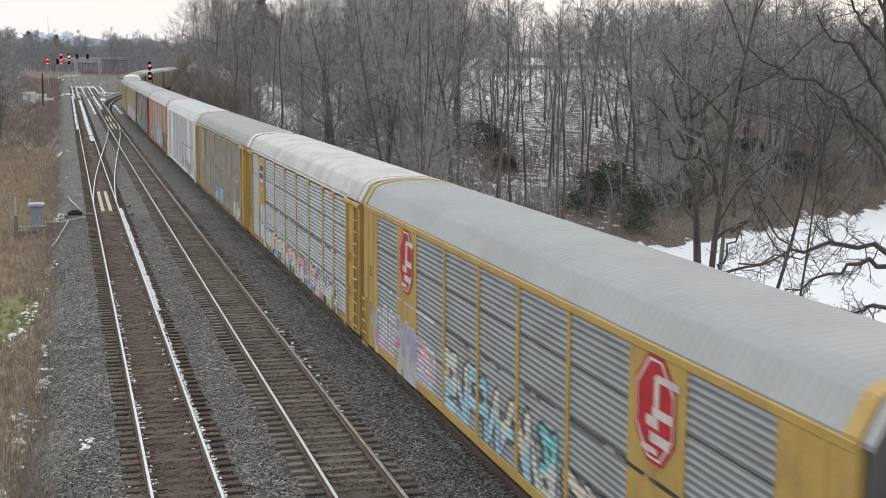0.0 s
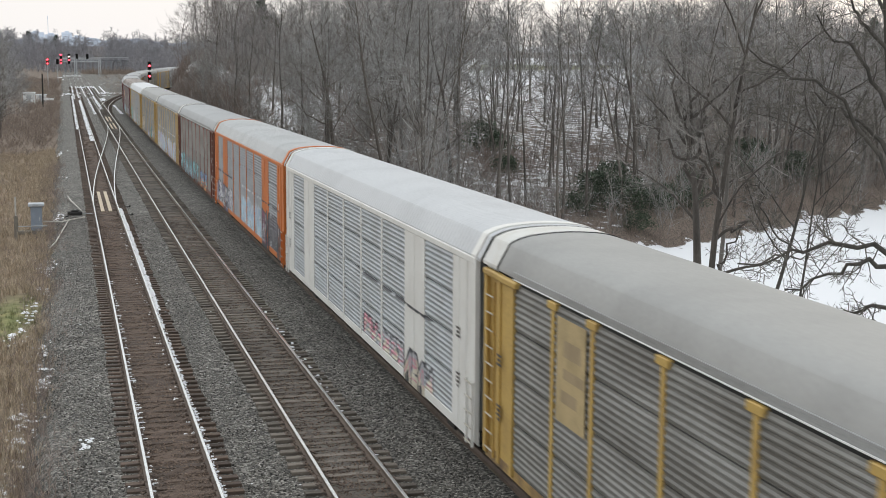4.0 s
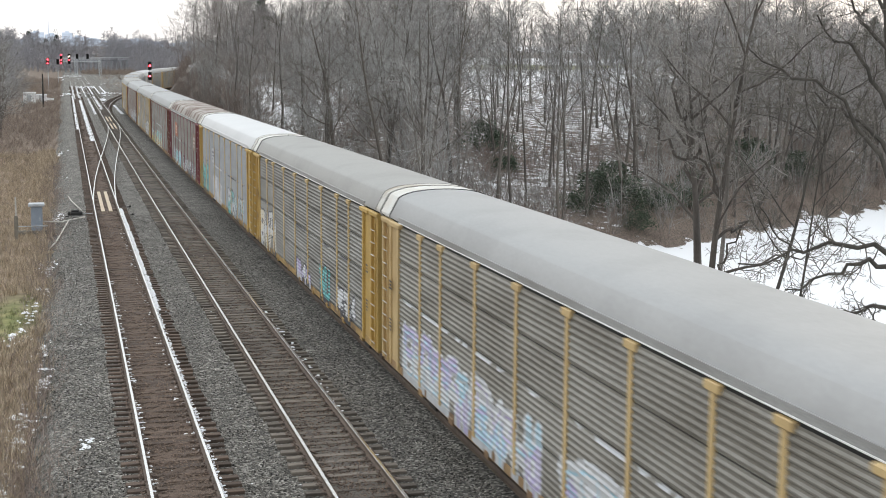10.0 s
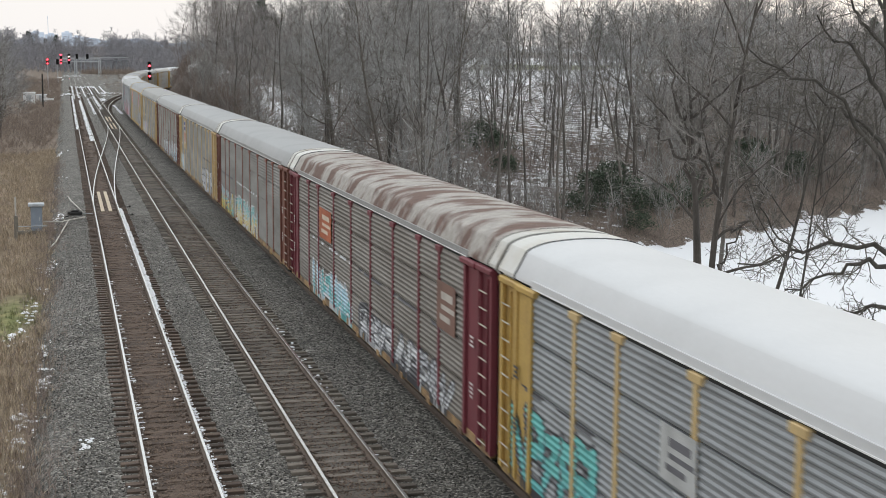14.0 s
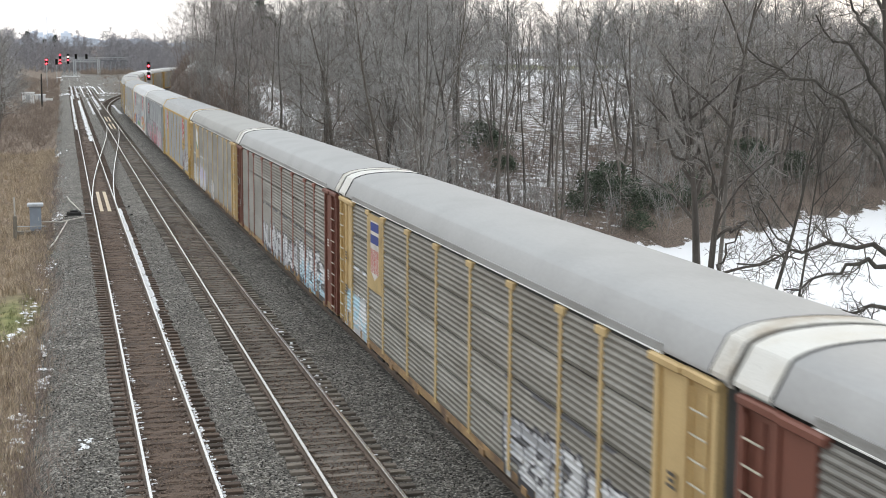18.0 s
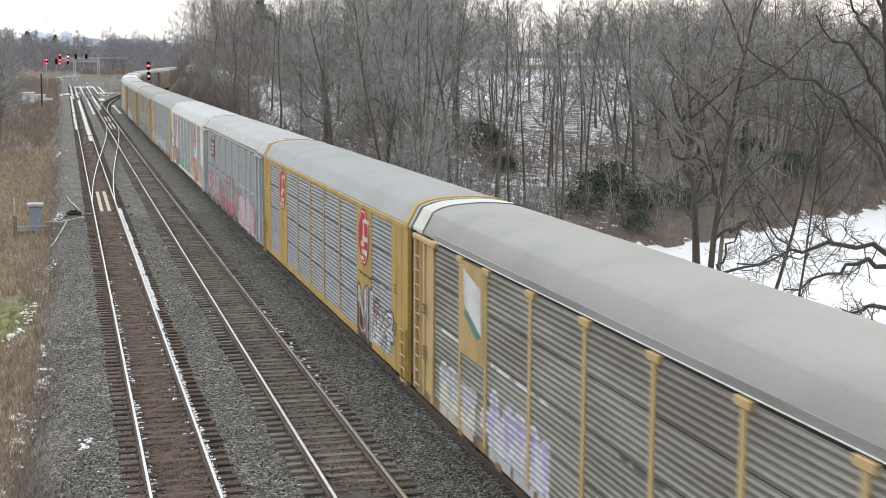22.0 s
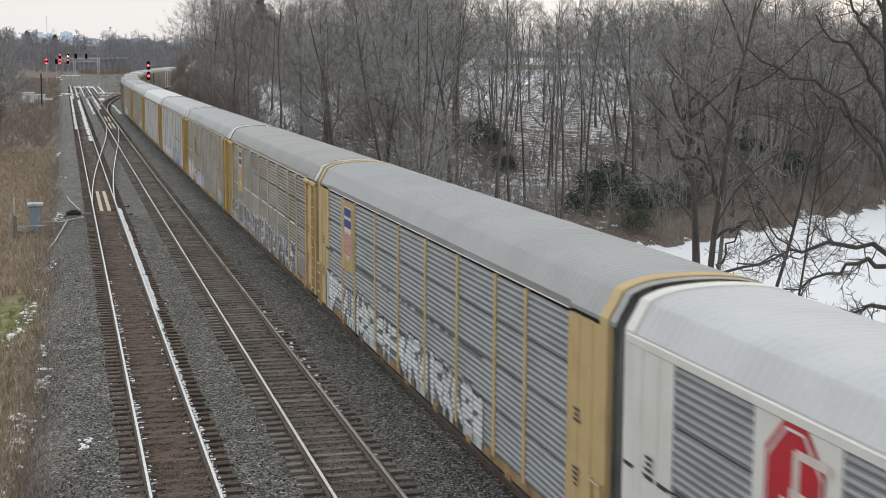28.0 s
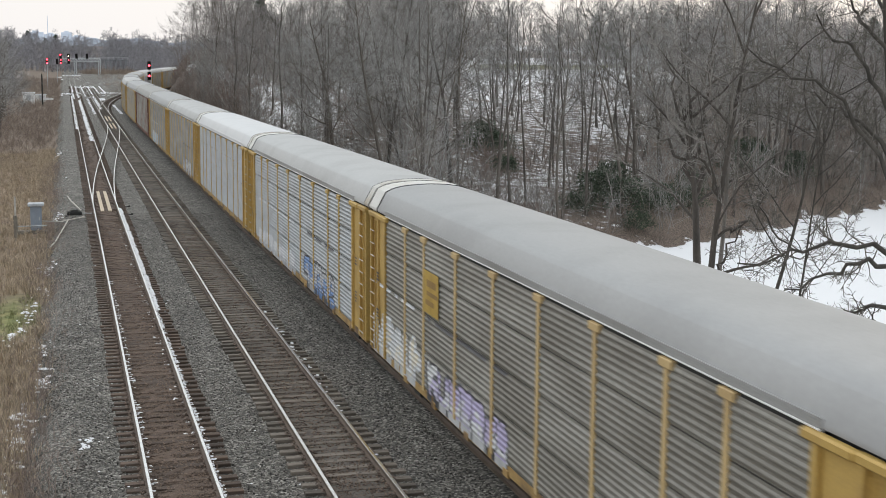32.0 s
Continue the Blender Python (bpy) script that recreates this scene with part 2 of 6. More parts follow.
def part(name, me, parent, at=None, label=""):
    ob = new(name, me)
    ob.parent = parent
    if at is not None:
        ob.matrix_local = at
    if label:
        tagged(ob, label)
    return ob


def thing(name, label, category, at=None, group="", kind="", me=None):
    ob = new(name, me)
    if at is not None:
        ob.matrix_world = at
    return tagged(ob, label, category, group, kind)


# ---- the plan: grade, curve and terrain ----
R_CURVE, Y_CURVE = 880.0, 212.0
X1, X2, X3 = 2.34, 6.28, 10.43


def rise(y):
    """Height of the rails: level by the bridge, then a gentle climb."""
    y = np.asarray(y, dtype=float)
    return 0.0056 * 20 * np.logaddexp(0, (np.minimum(y, 700) - 125) / 20)


def grade(y):
    return (float(rise(y + 1)) - float(rise(y - 1))) / 2


def path3(s, off=0.0):
    """The train's track: straight, then a curve to the right. Returns x, y, z and the heading's turn."""
    if s <= Y_CURVE:
        return X3 + off, s, float(rise(s)), 0.0
    a = (s - Y_CURVE) / R_CURVE
    r = R_CURVE - off
    return X3 + R_CURVE - r * math.cos(a), Y_CURVE + r * math.sin(a), float(rise(s)), a


def x3_at(y):
    y = np.asarray(y, dtype=float)
    t = np.clip((y - Y_CURVE) / R_CURVE, 0, 0.97)
    return X3 + R_CURVE * (1 - np.sqrt(1 - t * t))


def sstep(a, b, x):
    t = np.clip((x - a) / (b - a), 0, 1)
    return t * t * (3 - 2 * t)


def bumps(x, y, s):
    return (np.sin(x * s + 1.3 * np.sin(y * s * 0.7)) + np.sin(y * s * 1.1 + 1.7 * np.sin(x * s * 0.6 + 2)) +
            0.5 * np.sin((x + y) * s * 2.3 + 1)) / 2.5


def pond_edge(x, y):
    """How far beyond the frozen pond's far bank a place lies."""
    return y - (87 + 0.62 * (x - 40)) - 2.0 * bumps(x, y, 0.16)


def terrain(x, y):
    x, y = np.asarray(x, dtype=float), np.asarray(y, dtype=float)
    rz = rise(y)
    bed = rz - 0.85
    q = pond_edge(x, y)
    hill = -3.2 + 12.9 * (1 - np.exp(-np.maximum(q - 1, 0) / 75.0)) + 1.0 * sstep(0, 3, q)
    hill = hill + 0.45 * bumps(x, y, 0.12) * sstep(4, 20, q)
    hill = np.maximum(hill, -3.2)
    d = x - x3_at(y)
    right = bed + (hill - bed) * sstep(3.2, 13, d)
    e = -x
    left = bed + 0.15 * sstep(0.6, 1.5, e) - 0.25 * sstep(1.2, 4, e) + 2.6 * sstep(5, 26, e) + 0.25 * bumps(x, y, 0.35) * sstep(2, 6, e)
    z = np.where(d > 3.2, right, np.where(e > 0.6, left, bed))
    return z + sstep(800, 4000, y) * 40


# ---- ground ----
def build_ground():
    xs = np.concatenate([-np.geomspace(46, 2500, 22)[::-1], np.arange(-44, 131, 1.6), np.geomspace(134, 3000, 24)])
    ys = np.concatenate([[-400, -200, -120], np.arange(-80, 300, 2.0), np.geomspace(303, 4400, 60)])
    gx, gy = np.meshgrid(xs, ys)
    gz = terrain(gx, gy)
    v = np.stack([gx.ravel(), gy.ravel(), gz.ravel()], 1)
    nx, ny = len(xs), len(ys)
    a = (np.arange(ny - 1)[:, None] * nx + np.arange(nx - 1)[None, :]).ravel()
    f = np.stack([a, a + 1, a + nx + 1, a + nx], 1)
    me = mesh_of("ground", v, f, [M["ground"]], smooth=True)
    q = pond_edge(gx, gy)
    d = gx - x3_at(gy)
    right = sstep(5, 11, d)
    ratio = gx / np.maximum(gy, 1)
    glade = sstep(0.27, 0.30, ratio) * (1 - sstep(0.42, 0.45, ratio)) * sstep(2, 6, q)
    clearing = sstep(0.11, 0.13, ratio) * (1 - sstep(0.215, 0.235, ratio)) * (1 - sstep(180, 200, gy))
    snow = right * np.where(q < 0.5, 0.9, 0.44 - 0.14 * sstep(0.43, 0.47, ratio) - 0.22 * sstep(0.33, 0.36, ratio) * (1 - sstep(6, 14, q)) + 0.11 * np.maximum(glade, clearing) + 0.10 * bumps(gx, gy, 0.09))
    park = right * sstep(75, 95, q) * sstep(0.27, 0.32, gx / np.maximum(gy, 1)) * (1 - sstep(0.46, 0.5, gx / np.maximum(gy, 1)))
    snow = np.where(park > 0.3, 0.62, snow)
    green = park * sstep(118, 124, q) * (1 - sstep(150, 158, q))
    snow = np.where(green > 0.5, 0.1, snow)
    leftz = sstep(0.3, 1.0, -gx)
    dry = leftz * (1 - sstep(25, 60, -gx)) * (1 - 0.75 * sstep(110, 200, gy))
    snow = np.where(leftz > 0.3, 0.14 * (1 - sstep(1.5, 5.5, -gx)) + 0.05 * sstep(80, 30, gy), snow)
    green2 = leftz * np.exp(-((gx + 2.4) / 1.1) ** 2 - ((gy - 57) / 5) ** 2) * 1.2
    col = np.stack([np.clip(snow, 0, 1), np.clip(green + green2, 0, 1), np.clip(dry, 0, 1), np.ones_like(gx)], -1).reshape(-1, 4)
    at = me.attributes.new("zone", "FLOAT_COLOR", "POINT")
    at.data.foreach_set("color", col.astype(np.float32).ravel())
    thing("ground", "rolling winter ground of leaf litter, dry grass and patchy snow", "ground", kind="structure", me=me)


def build_bed():
    """The ballast bed under all tracks, with sloping shoulders."""
    ys = np.concatenate([np.arange(-40, 400, 4.0), np.arange(400, 760, 20.0)])
    v, f = [], []
    for y in ys:
        z = float(rise(y))
        xr = float(x3_at(min(y, 420)))
        w = 0.12 * math.sin(y * 0.31) + 0.08 * math.sin(y * 0.83)
        prof = [(-1.35 + w, -0.95), (-0.42 + w, -0.30), (0.3, -0.22), (4.3, -0.26), (8.3, -0.24), (xr + 1.9, -0.22), (xr + 3.9, -0.95)]
        v += [(x, y, z + h) for x, h in prof]
    k = 7
    for r in range(len(ys) - 1):
        for j in range(k - 1):
            a = r * k + j
            f.append((a, a + 1, a + k + 1, a + k))
    thing("ballast_bed", "grey crushed-stone ballast bed under the railway tracks", "ballast", kind="structure",
          me=mesh_of("ballast_bed", v, f, [M["ballast"]]))


build_ground()
build_bed()


# ---- tracks ----
def straight(x):
    return lambda s: (x, s, float(rise(s)), 0.0)


def sweep_rail(name, fn, off, s0, s1, step, parent, head="rail_head"):
    """One rail: foot, web and head, with a bright running surface."""
    prof = [(-0.07, -0.17), (0.07, -0.17), (0.07, -0.15), (0.012, -0.13), (0.012, -0.045), (0.04, -0.035), (0.04, -0.012), (0.033, 0.0),
            (-0.033, 0.0), (-0.04, -0.012), (-0.04, -0.035), (-0.012, -0.045), (-0.012, -0.13), (-0.07, -0.15)]
    n = max(2, int((s1 - s0) / step))
    v, f, idx = [], [], []
    k = len(prof)
    for i in range(n + 1):
        s = s0 + (s1 - s0) * i / n
        x, y, z, a = fn(s)
        c, sn = math.cos(a), math.sin(a)
        for px, pz in prof:
            d = px + off
            v.append((x + d * c, y - d * sn, z + pz))
    for i in range(n):
        for j in range(k):
            j2 = (j + 1) % k
            f.append((i * k + j, i * k + j2, (i + 1) * k + j2, (i + 1) * k + j))
            idx.append(1 if j in (6, 7, 8) else 0)
    return part(name, mesh_of(name, v, f, [M["rail_side"], M[head]], idx), parent)


TIE = {}


def tie_meshes(kind):
    if kind not in TIE:
        TIE[kind] = []
        for k in range(3):
            sh = Shape().box(-1.3, 1.3, -0.115, 0.115, -0.34, -0.165, bev=0.012)
            for sx in (-0.755, 0.755):
                sh.box(sx - 0.17, sx + 0.17, -0.09, 0.09, -0.166, -0.152, 1)
                for dx in (-0.1, 0.1):
                    sh.box(sx + dx - 0.02, sx + dx + 0.02, -0.05, 0.05, -0.153, -0.12, 1)
            TIE[kind].append(sh.mesh("tie", M[kind], M["rail_side"]))
    return TIE[kind]


def track(label, fn, s0, s1, kind="tie", single=260, tie_from=None, rail_offs=(-0.755, 0.755), rstep=6.0, ties=True, seed=1, head="rail_head"):
    rnd = random.Random(seed)
    tr = thing("railway_track", label, "railway track", group="railway tracks", kind="structure")
    for o in rail_offs:
        sweep_rail("rail", fn, o, s0, s1, rstep, tr, head)
    if not ties:
        return tr
    s, n = (tie_from if tie_from is not None else s0), 0
    rest = Shape()
    while s < s1:
        x, y, z, a = fn(s)
        m = pose(x + rnd.uniform(-0.05, 0.05), y, z - 0.012 * rnd.random(), 0, 0, -math.degrees(a) + rnd.uniform(-0.9, 0.9))
        if n < single and s > 20:
            part("tie", rnd.choice(tie_meshes(kind)), tr, m)
            n += 1
        elif s < 420:
            b = len(rest.v)
            rest.box(-1.3, 1.3, -0.115, 0.115, -0.34, -0.165)
            rest.v[b:] = [tuple(m @ Vector(p)) for p in rest.v[b:]]
        s += 0.56 + rnd.uniform(-0.03, 0.03)
    if rest.v:
        tagged(part("far_ties", rest.mesh("far_ties", M[kind]), tr), kind="stuff")
    return tr


def crossover(s):
    """Centre line from the first track over to the second."""
    t = min(1, max(0, (s - 95) / (198 - 95)))
    e = t * t * (3 - 2 * t) * 0.55 + t * 0.45
    d = (X2 - X1) * e
    slope = (X2 - X1) * (0.55 * 6 * t * (1 - t) + 0.45) / 103 if 0 < t < 1 else 0
    return X1 + d, s, float(rise(s)), math.atan(slope)


def branch(s):
    """Leaves the second track and follows the train's curve on its left."""
    d = max(0.0, s - 232)
    return X2 + d * d / (2 * 800), s, float(rise(s)), d / 800


track("main track with brown ties and bright worn rails", straight(X1), -30, 640, "tie", tie_from=21, seed=1)
track("second track with weathered grey-brown ties and bright rails", straight(X2), -30, 640, "tie_grey", tie_from=21, seed=2)
# Polished heads take the rust colour here, painting in the dark under the train.
track("curved track under the passing train", lambda s: path3(s), -60, 620, ties=False, head="rail_side")
track("crossover rails between two parallel tracks", crossover, 95, 198, rstep=2.0, ties=False)
track("branch track curving off beside the train", branch, 233, 430, rstep=3.0, single=0, seed=5)



def far_crossover(s):
    """A second crossover towards the junction."""
    t = min(1, max(0, (s - 318) / (398 - 318)))
    e = t * t * (3 - 2 * t) * 0.55 + t * 0.45
    return X1 + (X2 - X1) * e, s, float(rise(s)), math.atan(0.05) if 0 < t < 1 else 0.0


track("far crossover rails towards the junction", far_crossover, 318, 398, rstep=4.0, ties=False)

# ---- auto-rack cars ----
L_CAR = 28.6
PANEL_Z0, PANEL_Z1 = 1.06, 5.02
PAINT = {
    "yellow": mat("rail_yellow", (0.49, 0.325, 0.095), 0.6, var=0.22, scale=0.9, fine=20, dark=(0.30, 0.19, 0.07)),
    "tan": mat("faded_yellow", (0.54, 0.395, 0.195), 0.65, var=0.2, scale=0.9, dark=(0.36, 0.24, 0.11)),
    "orange": mat("rail_orange", (0.56, 0.155, 0.03), 0.55, var=0.18, scale=0.8, dark=(0.33, 0.10, 0.03)),
    "white": mat("car_white", (0.72, 0.71, 0.68), 0.55, var=0.12, scale=0.9, dark=(0.50, 0.47, 0.43)),
    "brown": mat("box_brown", (0.17, 0.062, 0.042), 0.65, var=0.22, scale=0.9, dark=(0.10, 0.045, 0.035)),
    "redbrown": mat("red_brown", (0.24, 0.095, 0.07), 0.65, var=0.22, scale=0.9, dark=(0.16, 0.06, 0.045)),
    "maroon": mat("maroon", (0.17, 0.032, 0.045), 0.6, var=0.2, scale=0.9, dark=(0.10, 0.03, 0.035)),
    "grey": mat("car_grey", (0.40, 0.42, 0.43), 0.55, var=0.15, scale=0.9),
}
SILLS = {
    "yellow": mat("rusty_yellow_sill", (0.36, 0.23, 0.085), 0.75, var=0.5, scale=1.3, fine=16, dark=(0.10, 0.062, 0.042), patch=0.58, fade=0.12),
    "tan": mat("rusty_tan_sill", (0.33, 0.21, 0.10), 0.75, var=0.5, scale=1.3, fine=16, dark=(0.11, 0.067, 0.045), patch=0.56, fade=0.12),
}
PANELS = {
    "clean": mat("galvanised_clean", (0.265, 0.280, 0.295), 0.55, 0.3, var=0.22, scale=0.8, fine=18, stretch=(1, 1, 3), dark=(0.167, 0.174, 0.180)),
    "silver": mat("galvanised_bright", (0.370, 0.392, 0.414), 0.55, 0.3, var=0.22, scale=0.8, fine=18, stretch=(1, 1, 3), dark=(0.246, 0.243, 0.233)),
    "dirty": mat("galvanised_dirty", (0.221, 0.217, 0.205), 0.55, 0.3, var=0.36, scale=0.6, fine=14, stretch=(1, 0.4, 2.2), dark=(0.100, 0.093, 0.081), patch=0.5, fade=0.14),
    "tan": mat("galvanised_tan", (0.248, 0.239, 0.217), 0.55, 0.3, var=0.36, scale=0.6, fine=14, stretch=(1, 0.4, 2.2), dark=(0.124, 0.113, 0.094), patch=0.5, fade=0.14),
    "brown": mat("galvanised_brown", (0.219, 0.201, 0.183), 0.6, 0.25, var=0.34, scale=0.6, fine=14, stretch=(1, 0.4, 2.2), dark=(0.111, 0.094, 0.080), patch=0.5, fade=0.14),
}
ROOFS = {
    "grey": mat("roof_grey", (0.348, 0.352, 0.359), 0.5, 0.3, var=0.10, scale=0.5, fine=12),
    "warm": mat("roof_warm_grey", (0.325, 0.322, 0.314), 0.55, 0.2, var=0.12, scale=0.5, fine=12),
    "light": mat("roof_light", (0.439, 0.443, 0.446), 0.5, 0.25, var=0.12, scale=0.5, fine=12),
    "pale": mat("roof_pale", (0.530, 0.537, 0.552), 0.5, 0.1, var=0.08, scale=0.5, fine=12),
    "white": mat("roof_white", (0.605, 0.613, 0.628), 0.5, 0.0, var=0.05, scale=0.5, fine=12),
    "flaky": mat("roof_flaking_white", (0.545, 0.537, 0.522), 0.6, 0.0, var=0.25, scale=0.8, fine=9, dark=(0.341, 0.325, 0.310)),
    "rusty": mat("roof_rusting", (0.361, 0.335, 0.310), 0.7, 0.1, var=0.5, scale=1.1, fine=9, dark=(0.129, 0.073, 0.057), stretch=(0.5, 1.0, 0.6), patch=0.52, fade=0.05),
}
END_GREY = mat("end_door_grey", (0.33, 0.34, 0.34), 0.6, 0.1, var=0.3, scale=1.2)
HOOD = mat("white_end_hood", (0.62, 0.615, 0.59), 0.6, var=0.22, scale=1.5, dark=(0.52, 0.48, 0.41))
HOOD_OLD = mat("stained_end_hood", (0.55, 0.54, 0.51), 0.6, var=0.4, scale=1.3, dark=(0.33, 0.27, 0.20))
RUBBER = mat("black_seal", (0.03, 0.03, 0.03), 0.8)
RUNG = mat("worn_rung", (0.50, 0.47, 0.40), 0.5, var=0.2)
CACHE = {}


def cached(key, make):
    if key not in CACHE:
        CACHE[key] = make()
    return CACHE[key]


FLAT, RIBS, RIB = 0.06, 7, 0.1315


def corrugated(length, mat_key):
    """A side panel: four sheets of pressed ribs with flat perforated bands and recessed seams. Faces -x, from y = 0 to length."""
    def make():
        prof = [(-0.018, PANEL_Z0)]
        seam = 0.032 if mat_key in ("clean", "silver") else 0.026
        rows = 4
        h = (PANEL_Z1 - PANEL_Z0) / rows
        for r in range(rows):
            z = PANEL_Z0 + r * h
            prof += [(0.02, z + 0.002), (0.02, z + seam), (-0.018, z + seam + 0.002), (-0.018, z + FLAT)]
            zz = z + FLAT
            for k in range(RIBS):
                prof += [(-0.046, zz + 0.20 * RIB), (-0.046, zz + 0.42 * RIB), (-0.021, zz + 0.70 * RIB), (-0.018, zz + RIB)]
                zz += RIB
            prof.append((-0.018, z + h - 0.002))
        v, f = [], []
        n = len(prof)
        for y in (0.0, length):
            v += [(x, y, z) for x, z in prof]
        for j in range(n - 1):
            f.append((j, j + n, j + n + 1, j + 1))
        cycle = 4 + 4 * RIBS + 1
        seams = [1 if j > 3 and (j - 1) % cycle < 3 and prof[j][0] > 0.01 else 0 for j in range(n - 1)]
        return mesh_of("side_panel", v, f, [PANELS[mat_key], RUBBER], seams)
    return cached(("panel", round(length, 2), mat_key), make)


ROOF_PROF = [(-1.575, 5.13), (-1.572, 5.20), (-1.325, 5.655), (-1.30, 5.69), (-1.22, 5.735), (-1.06, 5.80), (-0.85, 5.852), (-0.6, 5.883), (-0.3, 5.905), (0.0, 5.912)]
ROOF_PROF = ROOF_PROF + [(-x, z) for x, z in ROOF_PROF[-2::-1]]


def roof_mesh(ribbed, mat_key, y0, y1):
    def make():
        v, f = [], []
        ys = []
        if ribbed:
            y = y0
            while y < y1 - 0.2:
                ys += [(y, 0), (y + 0.09, 0), (y + 0.12, 0.014), (y + 0.19, 0.014), (y + 0.22, 0)]
                y += 0.25
            ys.append((y1, 0))
        else:
            y = y0
            while y < y1 - 0.8:
                ys.append((y, 0.0))
                y += 2.28
            ys.append((y1, 0))
        k = len(ROOF_PROF)
        for lo, hi in ((0, 2), (2, k - 3), (k - 3, k - 1)):
            base, w = len(v), hi - lo + 1
            for y, h in ys:
                for j in range(lo, hi + 1):
                    x, z = ROOF_PROF[j]
                    g = 0 if j in (0, k - 1) else h * 0.75
                    v.append((x * (1 + g / 2), y, z + g))
            for i in range(len(ys) - 1):
                for j in range(w - 1):
                    a = base + i * w + j
                    f.append((a, a + 1, a + w + 1, a + w))
        return mesh_of("roof", v, f, [ROOFS[mat_key]], smooth=not ribbed)
    return cached(("roof", ribbed, mat_key, y0, y1), make)


def ring_mesh(w, lift, m, key):
    """A portal ring that follows the roof's arch, w long."""
    def make():
        v, f = [], []
        prof = [(-1.60, 0.9)] + [(x * (1 + lift / 1.5), z + lift) for x, z in ROOF_PROF] + [(1.60, 0.9)] if key == "portal" else \
            [(x * (1 + lift / 1.5), z + lift) for x, z in ROOF_PROF]
        k = len(prof)
        for y in (0, w):
            v += [(x, y, z) for x, z in prof]
            v += [(x * 0.93, y, z - 0.12) for x, z in prof]
        for j in range(k - 1):
            f.append((j, j + 1, 2 * k + j + 1, 2 * k + j))
            f.append((j, k + j, k + j + 1, j + 1))
            f.append((2 * k + j, 2 * k + j + 1, 3 * k + j + 1, 3 * k + j))
            f.append((k + j, 3 * k + j, 3 * k + j + 1, k + j + 1))
        return mesh_of("roof_ring", v, f, [m])
    return cached(("ring", w, lift, m.name, key), make)


def simple(key, build, *mats):
    return cached((key, *[m.name for m in mats]), lambda: build(Shape()).mesh(key, *mats))


def post_shape(sh):
    sh.box(-0.056, 0.02, -0.085, 0.085, 1.0, 5.0)
    return sh.box(-0.085, 0.02, -0.24, 0.24, 4.90, 5.05, bev=0.015)


def thin_post_shape(sh):
    return sh.box(-0.056, 0.02, -0.09, 0.09, 1.0, 5.04)


def wide_panel_shape(sh):
    sh.box(-0.05, 0.02, 0, 2.2, 1.0, 5.04, bev=0.01)
    return sh.box(-0.062, -0.04, 1.08, 1.12, 1.05, 5.0)


def ladder_shape(sh):
    for y in (-0.26, 0.26):
        sh.box(-0.085, -0.03, y - 0.022, y + 0.022, 0.95, 4.85)
    z = 1.1
    while z < 4.8:
        sh.tube([(-0.095, -0.27, z), (-0.095, 0.27, z)], 0.018, 5, 1)
        z += 0.38
    return sh


def end_sheet_shape(sh):
    """Recessed sheet of the older cars' end bay, stepped in the middle."""
    prof = [(0.04, 0.02), (0.04, 1.1), (-0.01, 1.12), (-0.01, 2.05)]
    return extrude(sh, prof, 0.93, 5.0, 0.07)


def upright_shape(sh):
    return sh.box(-0.055, 0.06, 0, 0.16, 0.9, 5.0, bev=0.02)


def head_rail_shape(sh):
    return sh.box(-0.095, 0.05, 0, 1.17, 4.93, 5.08, bev=0.03)


def extrude(sh, prof, z0, z1, thick):
    """An upright folded sheet: profile points are (x, y)."""
    k = len(prof)
    b = len(sh.v)
    for z in (z0, z1):
        sh.v += [(x, y, z) for x, y in prof] + [(x + thick, y, z) for x, y in prof]
    for j in range(k - 1):
        sh.f += [(b + j, b + 2 * k + j, b + 2 * k + j + 1, b + j + 1), (b + 2 * k + j, b + 3 * k + j, b + 3 * k + j + 1, b + 2 * k + j + 1)]
        sh.i += [0, 0]
    for j in (0, k - 1):
        sh.f.append((b + j, b + k + j, b + 3 * k + j, b + 2 * k + j))
        sh.i.append(0)
    return sh


def end_panel_shape(sh):
    """Plain end bay of the newer cars, with pressed ribs."""
    prof = [(-0.05, 0), (-0.05, 0.6), (-0.08, 0.63), (-0.08, 0.74), (-0.05, 0.77), (-0.05, 1.28), (-0.07, 1.30), (-0.07, 1.37), (-0.05, 1.39), (-0.05, 1.9)]
    return extrude(sh, prof, 0.9, 5.04, 0.08)


def sill_shape(sh):
    sh.box(-0.02, 0.12, 0.4, 28.2, 0.82, 1.06, bev=0.015)
    y = 2.6
    while y < 26.5:
        sh.box(-0.05, 0.04, y, y + 0.35, 0.76, 0.95, bev=0.02)
        y += 3.0
    return sh


def chord_shape(sh):
    sh.box(-0.07, 0.05, 0.45, 28.15, 5.02, 5.17, bev=0.015)
    return sh.box(-0.045, 0.03, 0.45, 28.15, 0.86, 1.1, bev=0.015)


def fascia_shape(sh):
    sh.box(-0.05, 0.05, 2.3, 26.3, 5.088, 5.11, 1)
    return sh.box(-0.034, 0.05, 2.3, 26.3, 5.11, 5.25)


def slot_shape(sh):
    return sh.box(0.012, 0.05, 2.3, 26.3, 4.96, 5.08)


